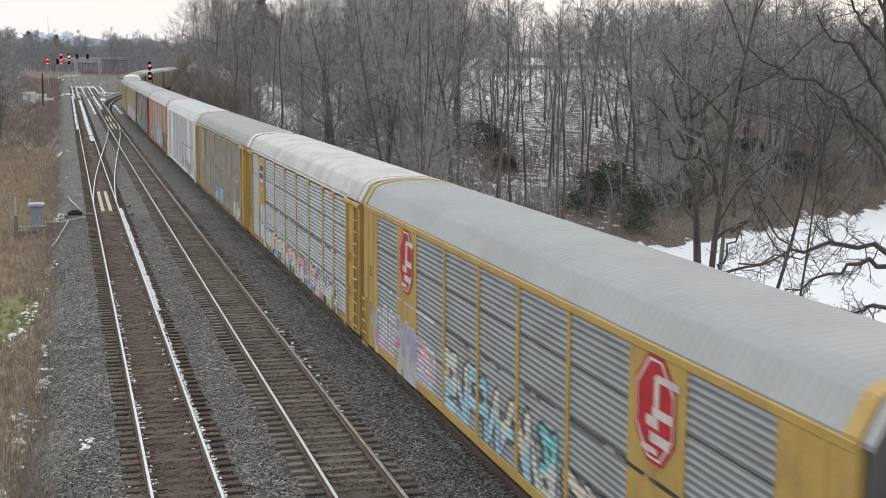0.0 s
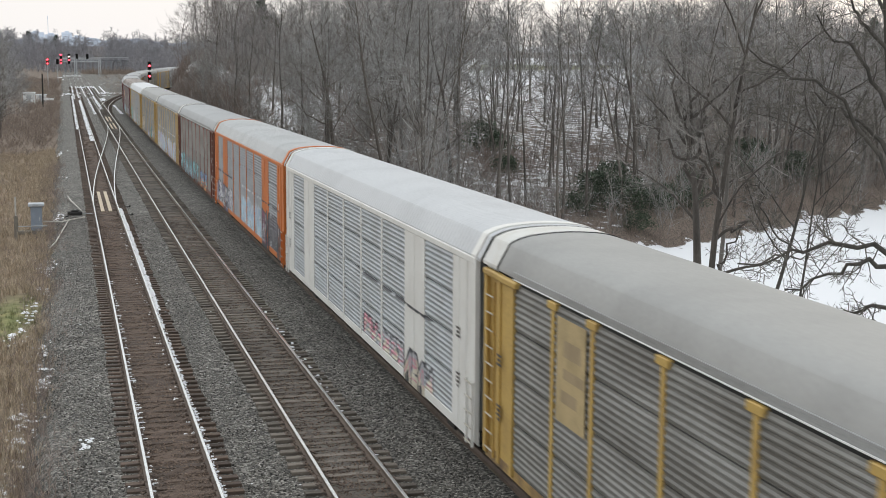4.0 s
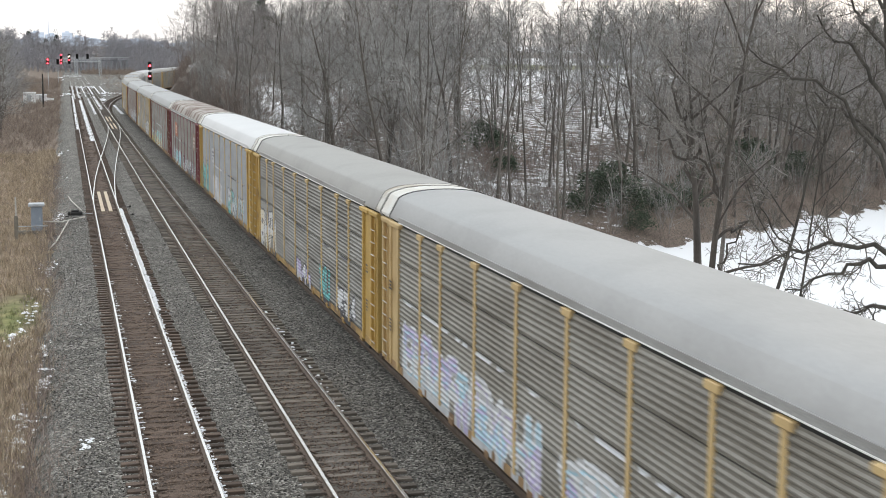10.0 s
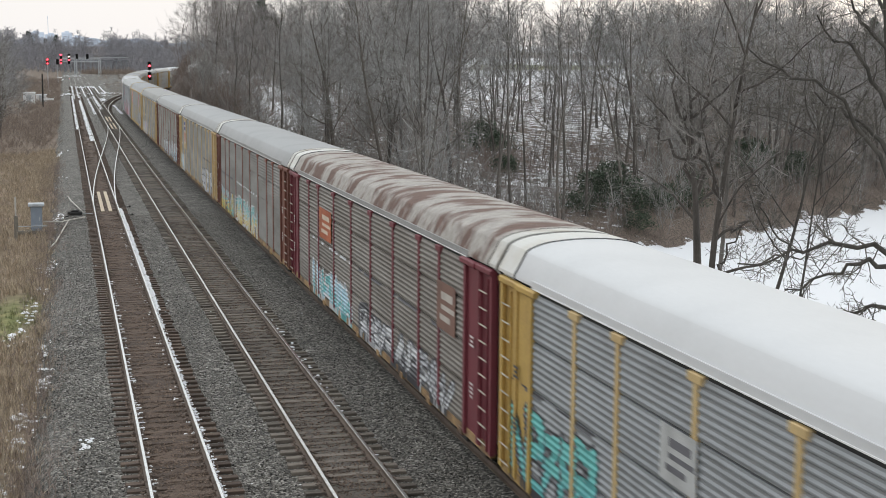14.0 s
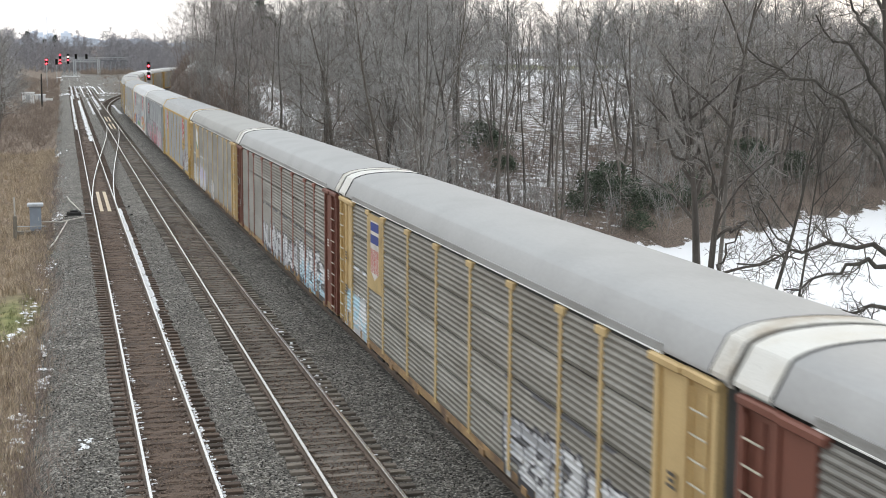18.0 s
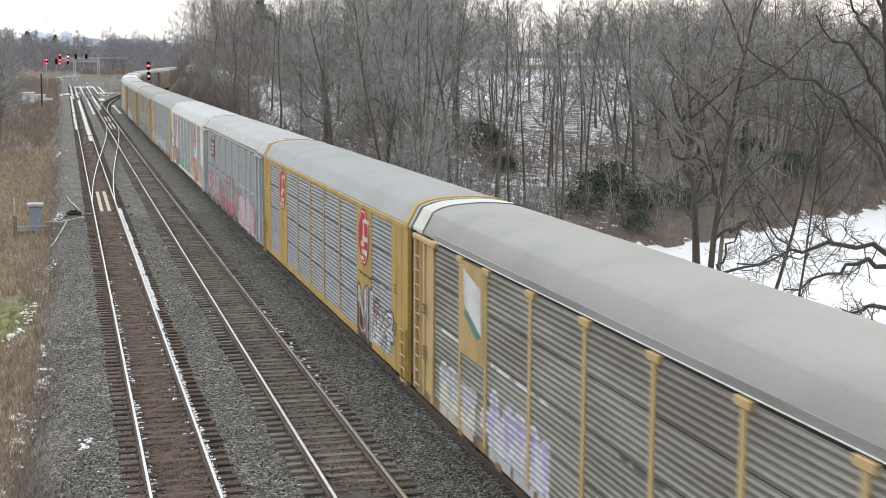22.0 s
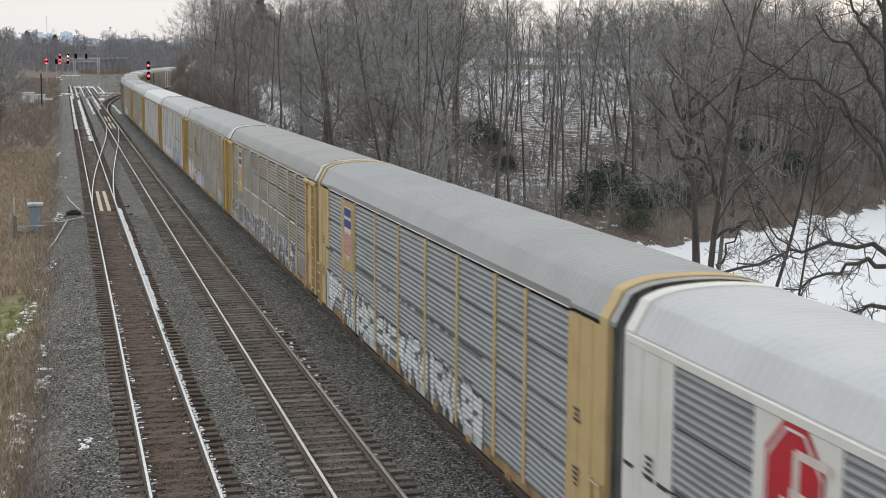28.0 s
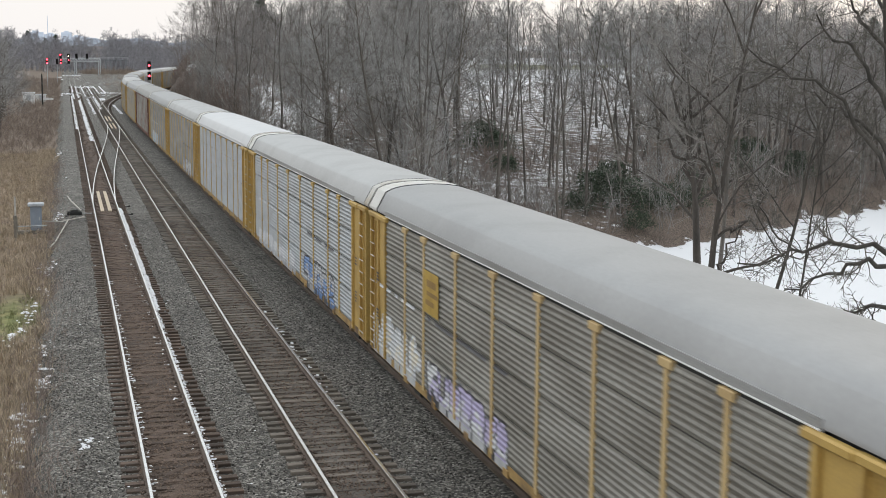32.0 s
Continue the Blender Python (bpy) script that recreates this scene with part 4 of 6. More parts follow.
CARS = [
    ("cream-white enclosed auto-rack car with ribbed grey panels", "B", "white", "clean", "pale", True, None, (), ()),
    ("yellow enclosed auto-rack car with red octagon plates and graffiti", "B", "yellow", "clean", "grey", True, None, OCT,
     ((19.5, 26.8, 0.95, 2.35, (LIL, WHT, GRY, PNK), 3), (10.5, 18.5, 0.95, 2.55, (SKY_, TEA, CRM, SKY_), 4), (4.0, 9.6, 0.95, 1.9, (GRY, WHT, CRM), 5))),
    ("silver auto-rack car with yellow ends and a flaking white roof", "A", "yellow", "silver", "flaky", False, None, (("crest", 22.8, 3.85, 1.85, 2.1),),
     ((4, 23, 0.95, 1.75, (SKY_, PNK, WHT, CRM), 7),)),
    ("dull grey auto-rack car with yellow posts and a tan plate", "A", "yellow", "dirty", "warm", False, None, (("tan", 22.8, 3.85, 1.5, 2.0),),
     ((11, 16, 0.95, 1.9, (SKY_, GRY, BLU), 8), (3, 5.5, 0.95, 1.7, (WHT, GRY), 9))),
    ("white enclosed auto-rack car with grey ribbed panels", "B", "white", "silver", "pale", True, None, (), ((4, 12, 0.95, 1.7, (PNK, GRY, CRM), 61),)),
    ("orange enclosed auto-rack car with dark graffiti at its foot", "B", "orange", "clean", "light", True, None, (),
     ((18.5, 27.4, 0.95, 2.3, (WHT, GRY, (0.2, 0.18, 0.3)), 10), (7.5, 14.5, 0.95, 2.4, (SKY_, (0.30, 0.42, 0.55)), 12), (1.2, 5.4, 0.95, 2.5, (BLK, (0.12, 0.11, 0.13)), 11), (5.2, 7.2, 0.95, 2.6, ((0.22, 0.06, 0.12), GRY), 13))),
    ("brown-trimmed dirty auto-rack car with teal graffiti", "A", "brown", "brown", "grey", False, "redbrown", (),
     ((11, 26, 0.95, 2.2, (TEA, (0.10, 0.22, 0.26), SKY_), 14), (5, 10, 0.95, 1.9, (TEA, BLU, ORG), 16))),
    ("tan auto-rack car with yellow posts and long blue-white graffiti", "A", "tan", "tan", "grey", False, "tan", (),
     ((3.5, 12.5, 0.95, 2.3, (WHT, LIL, SKY_), 15), (14, 25.5, 0.95, 2.4, (SKY_, LIL, WHT), 18))),
    (Y_LAB, "A", "yellow", "dirty", "warm", False, "tan", (), ((21, 26, 0.95, 2.7, (WHT, CRM), 20), (12, 15.5, 0.95, 1.6, (LIL, WHT), 19), (8, 9.5, 0.95, 2.2, (TEA, TEA), 22), (3.5, 6, 0.95, 1.9, (BLK, WHT), 23))),
    ("silver auto-rack car with yellow posts and a clean white roof", "A", "yellow", "clean", "white", False, "tan", (("grey", 19.3, 3.6, 1.3, 0.9),),
     ((22.5, 27, 0.95, 2.6, (TEA, (0.12, 0.48, 0.46)), 25), (14.5, 19.5, 0.95, 2.2, (WHT, GRY), 24), (4, 11, 0.95, 2.2, (GRY, TEA, WHT), 26))),
    ("maroon-ended auto-rack car with a rusting roof and brown sides", "A", "maroon", "brown", "rusty", False, "maroon",
     (("orange", 20.3, 3.75, 2.3, 1.1), ("rust", 4.0, 3.6, 1.7, 1.2)), ((15.5, 22.5, 0.95, 2.0, (TEA, SKY_), 27), (3, 14, 0.95, 1.9, (GRY, WHT, BLK), 28)), "tan"),
    ("grey auto-rack car with maroon posts and colourful graffiti", "A", "brown", "dirty", "grey", False, "redbrown", (),
     ((20, 26, 0.95, 2.1, (TEA, GRY, YEL), 29), (10, 19, 0.95, 2.2, (WHT, PNK, TEA, YEL), 30)), "tan"),
    ("tan auto-rack car with yellow posts and a striped shield plate", "A", "tan", "tan", "grey", False, "tan", SH, ((3, 9.5, 0.95, 2.3, (WHT, GRY), 31), (24, 27, 0.95, 2.0, (WHT, SKY_), 33))),
    ("brown-ended auto-rack car with chalky white graffiti", "A", "brown", "tan", "grey", False, "redbrown", (), ((2.5, 8.5, 0.95, 2.4, (SKY_, WHT), 34), (8.5, 18.5, 0.95, 2.2, (WHT, GRY), 35)), "tan"),
    ("tan auto-rack car with yellow posts and a white arrow plate", "A", "tan", "tan", "warm", False, "tan", (("arrow", 22.8, 3.9, 1.85, 2.2),), ((17.5, 21.5, 0.95, 2.3, (WHT, LIL), 36), (22.5, 25.5, 0.95, 2.0, (GRY, CRM), 39), (12, 14, 0.95, 1.9, (WHT, WHT), 40))),
    ("yellow enclosed auto-rack car with red octagon plates", "B", "yellow", "clean", "grey", True, None, OCT, ((1.8, 7.0, 0.95, 2.5, (WHT, (0.2, 0.05, 0.04), WHT), 37),)),
    ("grey auto-rack car with a maroon plate and pink graffiti", "A", "grey", "clean", "light", True, "grey", (("maroon", 22.6, 4.1, 2.2, 1.1),),
     ((18.5, 25.5, 0.95, 2.4, (PNK, (0.50, 0.36, 0.38), GRY), 38, (0.33, 0.10, 0.15)), (11, 17, 0.95, 2.7, (RED, PNK, (0.18, 0.32, 0.24)), 41, (0.33, 0.10, 0.15)), (3.5, 10.5, 0.95, 2.4, ((0.50, 0.36, 0.38), GRY, PNK), 42, (0.33, 0.10, 0.15))), None),
    ("white enclosed auto-rack car with red plates and rainbow graffiti", "B", "white", "clean", "pale", True, None, OCT,
     ((21.5, 27.6, 0.95, 2.2, (ORG, (0.7, 0.5, 0.4), ORG), 43, BLU), (12, 18.5, 0.95, 2.4, (GRN, (0.2, 0.55, 0.2), LIL), 44), (2.0, 9.5, 0.95, 2.6, (ORG, RED, YEL), 45, (0.08, 0.42, 0.55)))),
    ("tan-ringed auto-rack car with a shield plate and white graffiti", "C", "tan", "clean", "grey", True, "tan", SH, ((7.5, 26.5, 0.95, 2.1, (WHT, (0.62, 0.66, 0.66)), 46),)),
    ("yellow-posted auto-rack car with a shield plate and dark graffiti", "A", "tan", "tan", "warm", False, "tan", SH, ((5, 27, 0.95, 2.0, ((0.07, 0.07, 0.09), (0.16, 0.17, 0.20), (0.05, 0.05, 0.06)), 57),)),
    ("grey auto-rack car with yellow posts and faint white graffiti", "A", "yellow", "tan", "grey", False, "tan", (("yellow", 21.0, 3.7, 1.5, 1.1),), ((22, 27.5, 0.95, 2.1, (WHT, CRM), 48), (14.5, 21, 0.95, 1.8, (LIL, WHT), 49), (3, 6, 0.95, 1.8, (PNK, WHT, TEA), 50))),
    ("bright silver auto-rack car with yellow ends", "A", "yellow", "silver", "light", False, "yellow", (), ((5.5, 12, 0.95, 2.0, (BLU, GRY), 52), (14, 25, 0.95, 1.5, (WHT, GRY), 51))),
    ("silver auto-rack car with yellow ends and white roof", "A", "yellow", "silver", "white", False, "yellow", (), ()),
    (Y_LAB, "A", "yellow", "tan", "light", False, "yellow", (), ((5, 12, 0.95, 1.9, (WHT, GRY), 53),)),
    (Y_LAB, "A", "yellow", "dirty", "grey", False, "tan", (), ((14, 22, 0.95, 1.9, (SKY_, GRY), 54),)),
    ("brown-ended auto-rack car with grey ribbed sides", "A", "brown", "tan", "warm", False, "redbrown", (), ()),
]
FILL = [(Y_LAB, "A", "yellow", "tan", "grey", False, "tan", (), ()), ("yellow enclosed auto-rack car with grey roof", "B", "yellow", "clean", "grey", False, None, (), ()),
        (Y_LAB, "A", "yellow", "dirty", "light", False, "yellow", (), ()), ("white enclosed auto-rack car with light roof", "B", "white", "clean", "light", False, None, (), ()),
        ("brown-ended auto-rack car with grey roof", "A", "brown", "tan", "grey", False, "redbrown", (), ())]
TRAIN = []
for k in range(-1, 34):
    spec = CARS[k + 1] if k + 1 < len(CARS) else FILL[(k * 7) % 5]
    TRAIN.append((k, autorack(*spec)))


# ---- trees ----
UP = Vector((0, 0, 1))


def rand_dir(rnd):
    a, z = rnd.uniform(0, 2 * math.pi), rnd.uniform(-1, 1)
    r = math.sqrt(1 - z * z)
    return Vector((r * math.cos(a), r * math.sin(a), z))


def side_of(d, rnd):
    s = d.cross(rand_dir(rnd))
    return s.normalized() if s.length > 1e-4 else Vector((1, 0, 0))


def wander(p, d, length, n, rnd, bend, lift):
    """A crooked branch line from p along d; lift turns it towards the sky."""
    pts = [p.copy()]
    d = d.normalized()
    for _ in range(n):
        d = (d + rand_dir(rnd) * bend + UP * lift).normalized()
        p = p + d * (length / n)
        pts.append(p.copy())
    return pts, d


def along(pts, u):
    k = u * (len(pts) - 1)
    i = min(int(k), len(pts) - 2)
    return pts[i].lerp(pts[i + 1], k - i), (pts[i + 1] - pts[i]).normalized()


def twigs_on(sh, pts, r, rnd, n, length, sub, thin, i=0, lift=0.08, spread=(35, 65)):
    """Twigs along a branch, each with finer ones."""
    for _ in range(n):
        u = rnd.uniform(0.15, 1.0)
        p, d = along(pts, u)
        a = radians(rnd.uniform(*spread))
        td = d * math.cos(a) + side_of(d, rnd) * math.sin(a)
        tl = length * rnd.uniform(0.5, 1.2) * (1.15 - 0.5 * u)
        tp, te = wander(p, td, tl, 2, rnd, 0.25, lift)
        sh.tube(tp, [thin * 1.5, thin * 1.1, thin * 0.6], 3, i, False)
        for _ in range(sub):
            q, qd = along(tp, rnd.uniform(0.2, 1.0))
            a = radians(rnd.uniform(25, 60))
            sd = qd * math.cos(a) + side_of(qd, rnd) * math.sin(a) + UP * 0.1
            ql = tl * rnd.uniform(0.25, 0.6)
            w = side_of(sd, rnd) * thin * 0.85
            e = q + sd * ql
            sh.quad([q - w, q + w, e + w * 0.5, e - w * 0.5], i)


def grow(seed, h, r, lean=(0, 0), fork=0.45, limbs=9, branches=6, twigs=6, sub=2, thin=0.012, first=0.3, stems=1, droop=0.0, wide=1.0, crook=0.07):
    """A bare tree: returns the shapes of its trunk with limbs, and of its crown of branches and twigs."""
    rnd = random.Random(seed)
    wood, crown = Shape(), Shape()
    for st in range(stems):
        d0 = Vector((lean[0], lean[1], 1)) + (Vector((rnd.uniform(-0.3, 0.3), rnd.uniform(-0.3, 0.3), 0)) if stems > 1 else Vector())
        base = Vector((0, 0, -0.4)) + (Vector((rnd.uniform(-0.4, 0.4), rnd.uniform(-0.4, 0.4), 0)) if stems > 1 else Vector())
        hh, rr = h * rnd.uniform(0.85, 1.0), r * (0.72 if stems > 1 else 1)
        tr, _ = wander(base, d0, hh, 9, rnd, crook, 0.05)
        wood.tube(tr, [rr * 1.25, rr * 1.0] + [rr * (1 - 0.9 * (k / 9) ** 0.9) + 0.012 for k in range(2, 10)], 7, 0, False)
        nl = max(3, limbs // stems)
        for k in range(nl):
            u = first + (0.97 - first) * (k + rnd.random() * 0.8) / nl
            p, d = along(tr, min(u, 0.99))
            a = radians(rnd.uniform(26, 62) * (1.25 - 0.45 * u)) * wide
            ld = d * math.cos(a) + side_of(UP, rnd) * math.sin(a)
            ll = h * fork * rnd.uniform(0.6, 1.05) * (1.2 - 0.75 * u)
            lr = max(0.02, rr * (1 - u * 0.85) * rnd.uniform(0.26, 0.45))
            lp, _ = wander(p, ld, ll, 6, rnd, 0.24, 0.06 - droop)
            wood.tube(lp, [lr * (1 - 0.85 * j / 6) + 0.008 for j in range(7)], 5, 0, False)
            for b in range(branches):
                v = rnd.uniform(0.2, 1.0)
                q, qd = along(lp, v)
                a = radians(rnd.uniform(25, 60))
                bd = qd * math.cos(a) + side_of(qd, rnd) * math.sin(a)
                bl = ll * rnd.uniform(0.32, 0.68) * (1.2 - 0.6 * v)
                bp_, _ = wander(q, bd, bl, 4, rnd, 0.27, 0.05 - droop)
                br = max(thin * 1.8, lr * 0.35 * (1 - 0.6 * v))
                crown.tube(bp_, [br * (1 - 0.75 * j / 4) for j in range(5)], 3, 1, False)
                twigs_on(crown, bp_, br, rnd, twigs, bl * 0.55, sub, thin, lift=0.06, spread=(25, 65))
        p, d = along(tr, 0.93)
        twigs_on(crown, tr[5:], 0.02, rnd, 16, h * 0.12, sub, thin)
    return wood, crown


TREE_KINDS = {}


def tree_kind(key, bark, twig, **kw):
    wood, crown = grow(**kw)
    TREE_KINDS[key] = (wood.mesh("trunk", M[bark], smooth=True), crown.mesh("crown", M[twig], M[bark]), len(crown.f))


tree_kind("tall", "bark", "twig", seed=11, h=20, r=0.19, limbs=15, branches=8, twigs=6, sub=3, thin=0.0075, first=0.3, fork=0.42, wide=1.05)
tree_kind("oak", "bark", "twig", seed=12, h=17, r=0.24, limbs=15, branches=8, twigs=7, sub=3, thin=0.008, fork=0.5, first=0.25, wide=1.3, crook=0.1)
tree_kind("multi", "bark_mid", "twig_grey", seed=13, h=18, r=0.22, limbs=15, branches=8, twigs=6, sub=3, thin=0.0075, stems=3, first=0.3, wide=1.0)
tree_kind("pole", "bark_mid", "twig", seed=14, h=16, r=0.085, limbs=12, branches=6, twigs=5, sub=3, thin=0.007, fork=0.26, first=0.35, wide=1.0)
tree_kind("lean", "bark", "twig_grey", seed=15, h=15, r=0.13, limbs=13, branches=7, twigs=6, sub=3, thin=0.0075, lean=(0.2, 0.05), fork=0.42, first=0.3, wide=1.1)
tree_kind("thin", "bark_pale", "twig_grey", seed=16, h=10, r=0.045, limbs=11, branches=4, twigs=4, sub=2, thin=0.006, fork=0.3, first=0.2, wide=0.9)
tree_kind("forest", "bark_mid", "twig", seed=23, h=21, r=0.14, limbs=11, branches=7, twigs=5, sub=3, thin=0.008, first=0.52, fork=0.30, wide=1.1, crook=0.05)
tree_kind("forest_b", "bark", "twig", seed=24, h=20, r=0.16, limbs=10, branches=7, twigs=5, sub=3, thin=0.008, first=0.48, fork=0.36, wide=1.2, crook=0.09, lean=(0.06, 0))
tree_kind("far_a", "bark", "twig_brown", seed=18, h=18, r=0.17, limbs=13, branches=6, twigs=4, sub=2, thin=0.013, first=0.2, wide=1.1)
tree_kind("far_b", "bark_mid", "twig", seed=19, h=15, r=0.15, limbs=13, branches=6, twigs=4, sub=2, thin=0.013, fork=0.5, first=0.18, wide=1.25, crook=0.1)
TREE_LABEL = {"tall": "tall bare deciduous tree with grey-brown twigs", "oak": "broad bare tree with spreading crooked limbs",
              "multi": "dark bare tree with several stems", "pole": "slender pale-barked bare tree", "lean": "leaning bare tree on the wooded slope", "forest": "tall straight forest tree with a high bare crown",
              "forest_b": "tall bare forest tree with a crooked high crown",
              "thin": "thin bare sapling among the undergrowth", "far_a": "bare tree in the woods beyond the tracks",
              "far_b": "dark bare tree in the woods beyond the tracks"}


def plant(key, x, y, s=1.0, turn=None, rnd=random.Random(5), tilt=(0, 0), z=None):
    trunk, crown, _ = TREE_KINDS[key]
    ob = new("tree", None)
    tagged(ob, TREE_LABEL[key], "tree", "bare trees")
    zz = float(terrain(x, y)) if z is None else z
    ob.matrix_world = pose(x, y, zz, tilt[0], tilt[1], rnd.uniform(0, 360) if turn is None else turn) @ Matrix.Diagonal((s, s, s * rnd.uniform(0.92, 1.08), 1))
    part("trunk", trunk, ob)
    part("crown", crown, ob)
    return ob


HILL_WOODS = []


def plant_woods():
    rnd = random.Random(77)
    placed = []
    tries = 0
    while tries < 16000 and len(placed) < 500:
        tries += 1
        y = 45 + 320 * rnd.random() ** 1.2
        x = y * rnd.uniform(0.055, 0.70)
        d = x - float(x3_at(y))
        q = float(pond_edge(x, y))
        if d < 8.5 or q < 2.5:
            continue
        ratio = x / y
        glade = 0.285 < ratio < 0.43
        if q > 70 and 0.285 < ratio < 0.475 and rnd.random() < 0.93:
            continue
        if glade and rnd.random() < 0.66:
            continue
        if 0.12 < ratio < 0.225 and y < 185 and rnd.random() < 0.78:
            continue
        if 0.44 < ratio and q < 16 and rnd.random() < 0.45:
            continue
        if y > 112 and ratio > 0.2 and rnd.random() < 0.3:
            continue
        gap = 3.6 if y < 120 else 4.6
        if any((x - a) ** 2 + (y - b) ** 2 < gap * gap for a, b in placed):
            continue
        dist = math.hypot(x, y)
        if dist > 165 and len(HILL_WOODS) > 215:
            continue
        placed.append((x, y))
        if dist > 125:
            key, s = rnd.choice(["far_a", "far_b"]), rnd.uniform(0.85, 1.25)
        elif glade:
            key, s = rnd.choice(["forest", "forest", "forest_b", "pole", "thin"]), rnd.uniform(0.8, 1.15)
        else:
            key = rnd.choice(["tall", "tall", "oak" if dist > 85 else "thin", "multi", "pole", "forest", "forest_b", "lean", "thin", "thin"])
            s = rnd.uniform(0.8, 1.2)
        hill = float(terrain(x, y))
        top = CAM_H + dist * (float(np.interp(ratio, [0.055, 0.065, 0.09, 0.15, 0.2, 0.29, 0.31, 0.37, 0.41, 0.53, 0.57, 0.62],
                                              [0.016, 0.026, 0.036, 0.042, 0.055, 0.058, 0.042, 0.036, 0.046, 0.052, 0.042, 0.032])) + rnd.uniform(-0.012, 0.012))
        hgt = {"tall": 19, "oak": 16, "multi": 18, "pole": 15, "lean": 15, "thin": 10, "forest": 20, "forest_b": 19, "far_a": 18, "far_b": 15}[key]
        if hill + hgt * s > top:
            s = max(0.45, (top - hill) / hgt)
        if dist > 165:
            HILL_WOODS.append((key, x, y, hill, s, rnd.uniform(0, 6.3)))
        else:
            plant(key, x, y, s, rnd=rnd)

    # the treeline behind the snowy park
    for _ in range(70):
        y = rnd.uniform(262, 330)
        x = y * rnd.uniform(0.285, 0.50)
        HILL_WOODS.append((rnd.choice(["far_a", "far_b"]), x, y, float(terrain(x, y)), rnd.uniform(0.5, 0.78), rnd.uniform(0, 6.3)))
    # tall crowns at the inside of the curve, and low trees on the bank across the tracks
    for key, x, y, s in (("far_a", 21.5, 205, 0.75), ("far_b", 22.8, 190, 0.85), ("far_b", 23.8, 172, 0.8), ("far_a", 24.2, 224, 0.95), ("far_b", 26.5, 240, 1.1), ("far_a", 28.0, 262, 1.0),
                         ("far_b", 27.4, 216, 1.0), ("far_a", 29.6, 250, 1.05), ("far_a", 31.5, 282, 1.05), ("far_b", 30.5, 222, 1.15), ("far_b", 33.0, 300, 1.2), ("far_a", 29.0, 300, 0.95)):
        plant(key, x, y, s, rnd=rnd)
    for k in range(16):
        y = 128 + 11 * k
        x = -0.035 * y - rnd.uniform(1.2, 3.8) - (1.5 if k < 4 else 0)
        plant(rnd.choice(["far_b", "oak", "lean"]), x, y, (11.0 + 0.017 * y - float(terrain(x, y))) / 16 * rnd.uniform(0.75, 1.0), rnd=rnd)


plant_woods()


def limb_tree(name_label, x, y, z, h, r, limbs, seed, bark="bark_dark", lean=(0, 0), first=0.62, n_up=6):
    """A large tree with long arching limbs: each limb is (height, reach sideways, reach in depth, end height, arch)."""
    rnd = random.Random(seed)
    wood, crown = Shape(), Shape()
    tr, _ = wander(Vector((0, 0, -0.5)), Vector((lean[0], lean[1], 1)), h, 10, rnd, 0.05, 0.03)
    wood.tube(tr, [r * 1.3] + [r * (1 - 0.85 * k / 10) for k in range(1, 11)], 9, 0, False)
    for z0, ax, ay, z1, arch in limbs:
        p, _ = along(tr, min(0.98, (z0 + 0.5) / h))
        e = Vector((p.x + ax, p.y + ay, z1))
        n = 9
        pts = []
        for k in range(n + 1):
            u = k / n
            q = p.lerp(e, u) + UP * arch * math.sin(math.pi * min(1, u * 1.15) ** 0.8) + rand_dir(rnd) * 0.2 * (k > 0)
            pts.append(q)
        lr = r * rnd.uniform(0.27, 0.37)
        wood.tube(pts, [lr * (1 - 0.8 * k / n) + 0.012 for k in range(n + 1)], 6, 0, False)
        ln = (e - p).length
        for b in range(int(9 + ln * 2.4)):
            v = rnd.uniform(0.15, 1.0)
            q, qd = along(pts, v)
            a = radians(rnd.uniform(30, 80))
            bd = qd * math.cos(a) + side_of(qd, rnd) * math.sin(a)
            bl = ln * rnd.uniform(0.12, 0.34)
            bpts, _ = wander(q, bd, bl, 5, rnd, 0.3, rnd.choice([-0.06, 0.02, 0.1]))
            br = lr * 0.3 * (1 - 0.5 * v)
            crown.tube(bpts, [br * (1 - 0.75 * j / 5) + 0.004 for j in range(6)], 4, 0, False)
            twigs_on(crown, bpts, br, rnd, 7, bl * 0.5, 3, 0.008, lift=0.0, spread=(30, 80))
    for k in range(n_up):
        u = first + (0.97 - first) * k / n_up
        p, d = along(tr, u)
        a = radians(rnd.uniform(30, 65))
        ld = d * math.cos(a) + side_of(UP, rnd) * math.sin(a)
        lp, _ = wander(p, ld, h * 0.3, 6, rnd, 0.2, 0.05)
        lr = r * 0.24
        wood.tube(lp, [lr * (1 - 0.85 * j / 6) + 0.008 for j in range(7)], 5, 0, False)
        for b in range(7):
            q, qd = along(lp, rnd.uniform(0.2, 1))
            bpts, _ = wander(q, qd + rand_dir(rnd) * 0.8, h * 0.1, 4, rnd, 0.25, 0.05)
            crown.tube(bpts, [lr * 0.3 * (1 - 0.7 * j / 4) + 0.004 for j in range(5)], 4, 0, False)
            twigs_on(crown, bpts, 0.02, rnd, 7, h * 0.05, 3, 0.009)
    ob = tagged(new("tree", None), name_label, "tree", "bare trees")
    ob.matrix_world = pose(x, y, z)
    part("trunk", wood.mesh("trunk", M[bark], smooth=True), ob)
    part("crown", crown.mesh("crown", M["twig_dark" if bark == "bark_dark" else "twig_mid"]), ob)


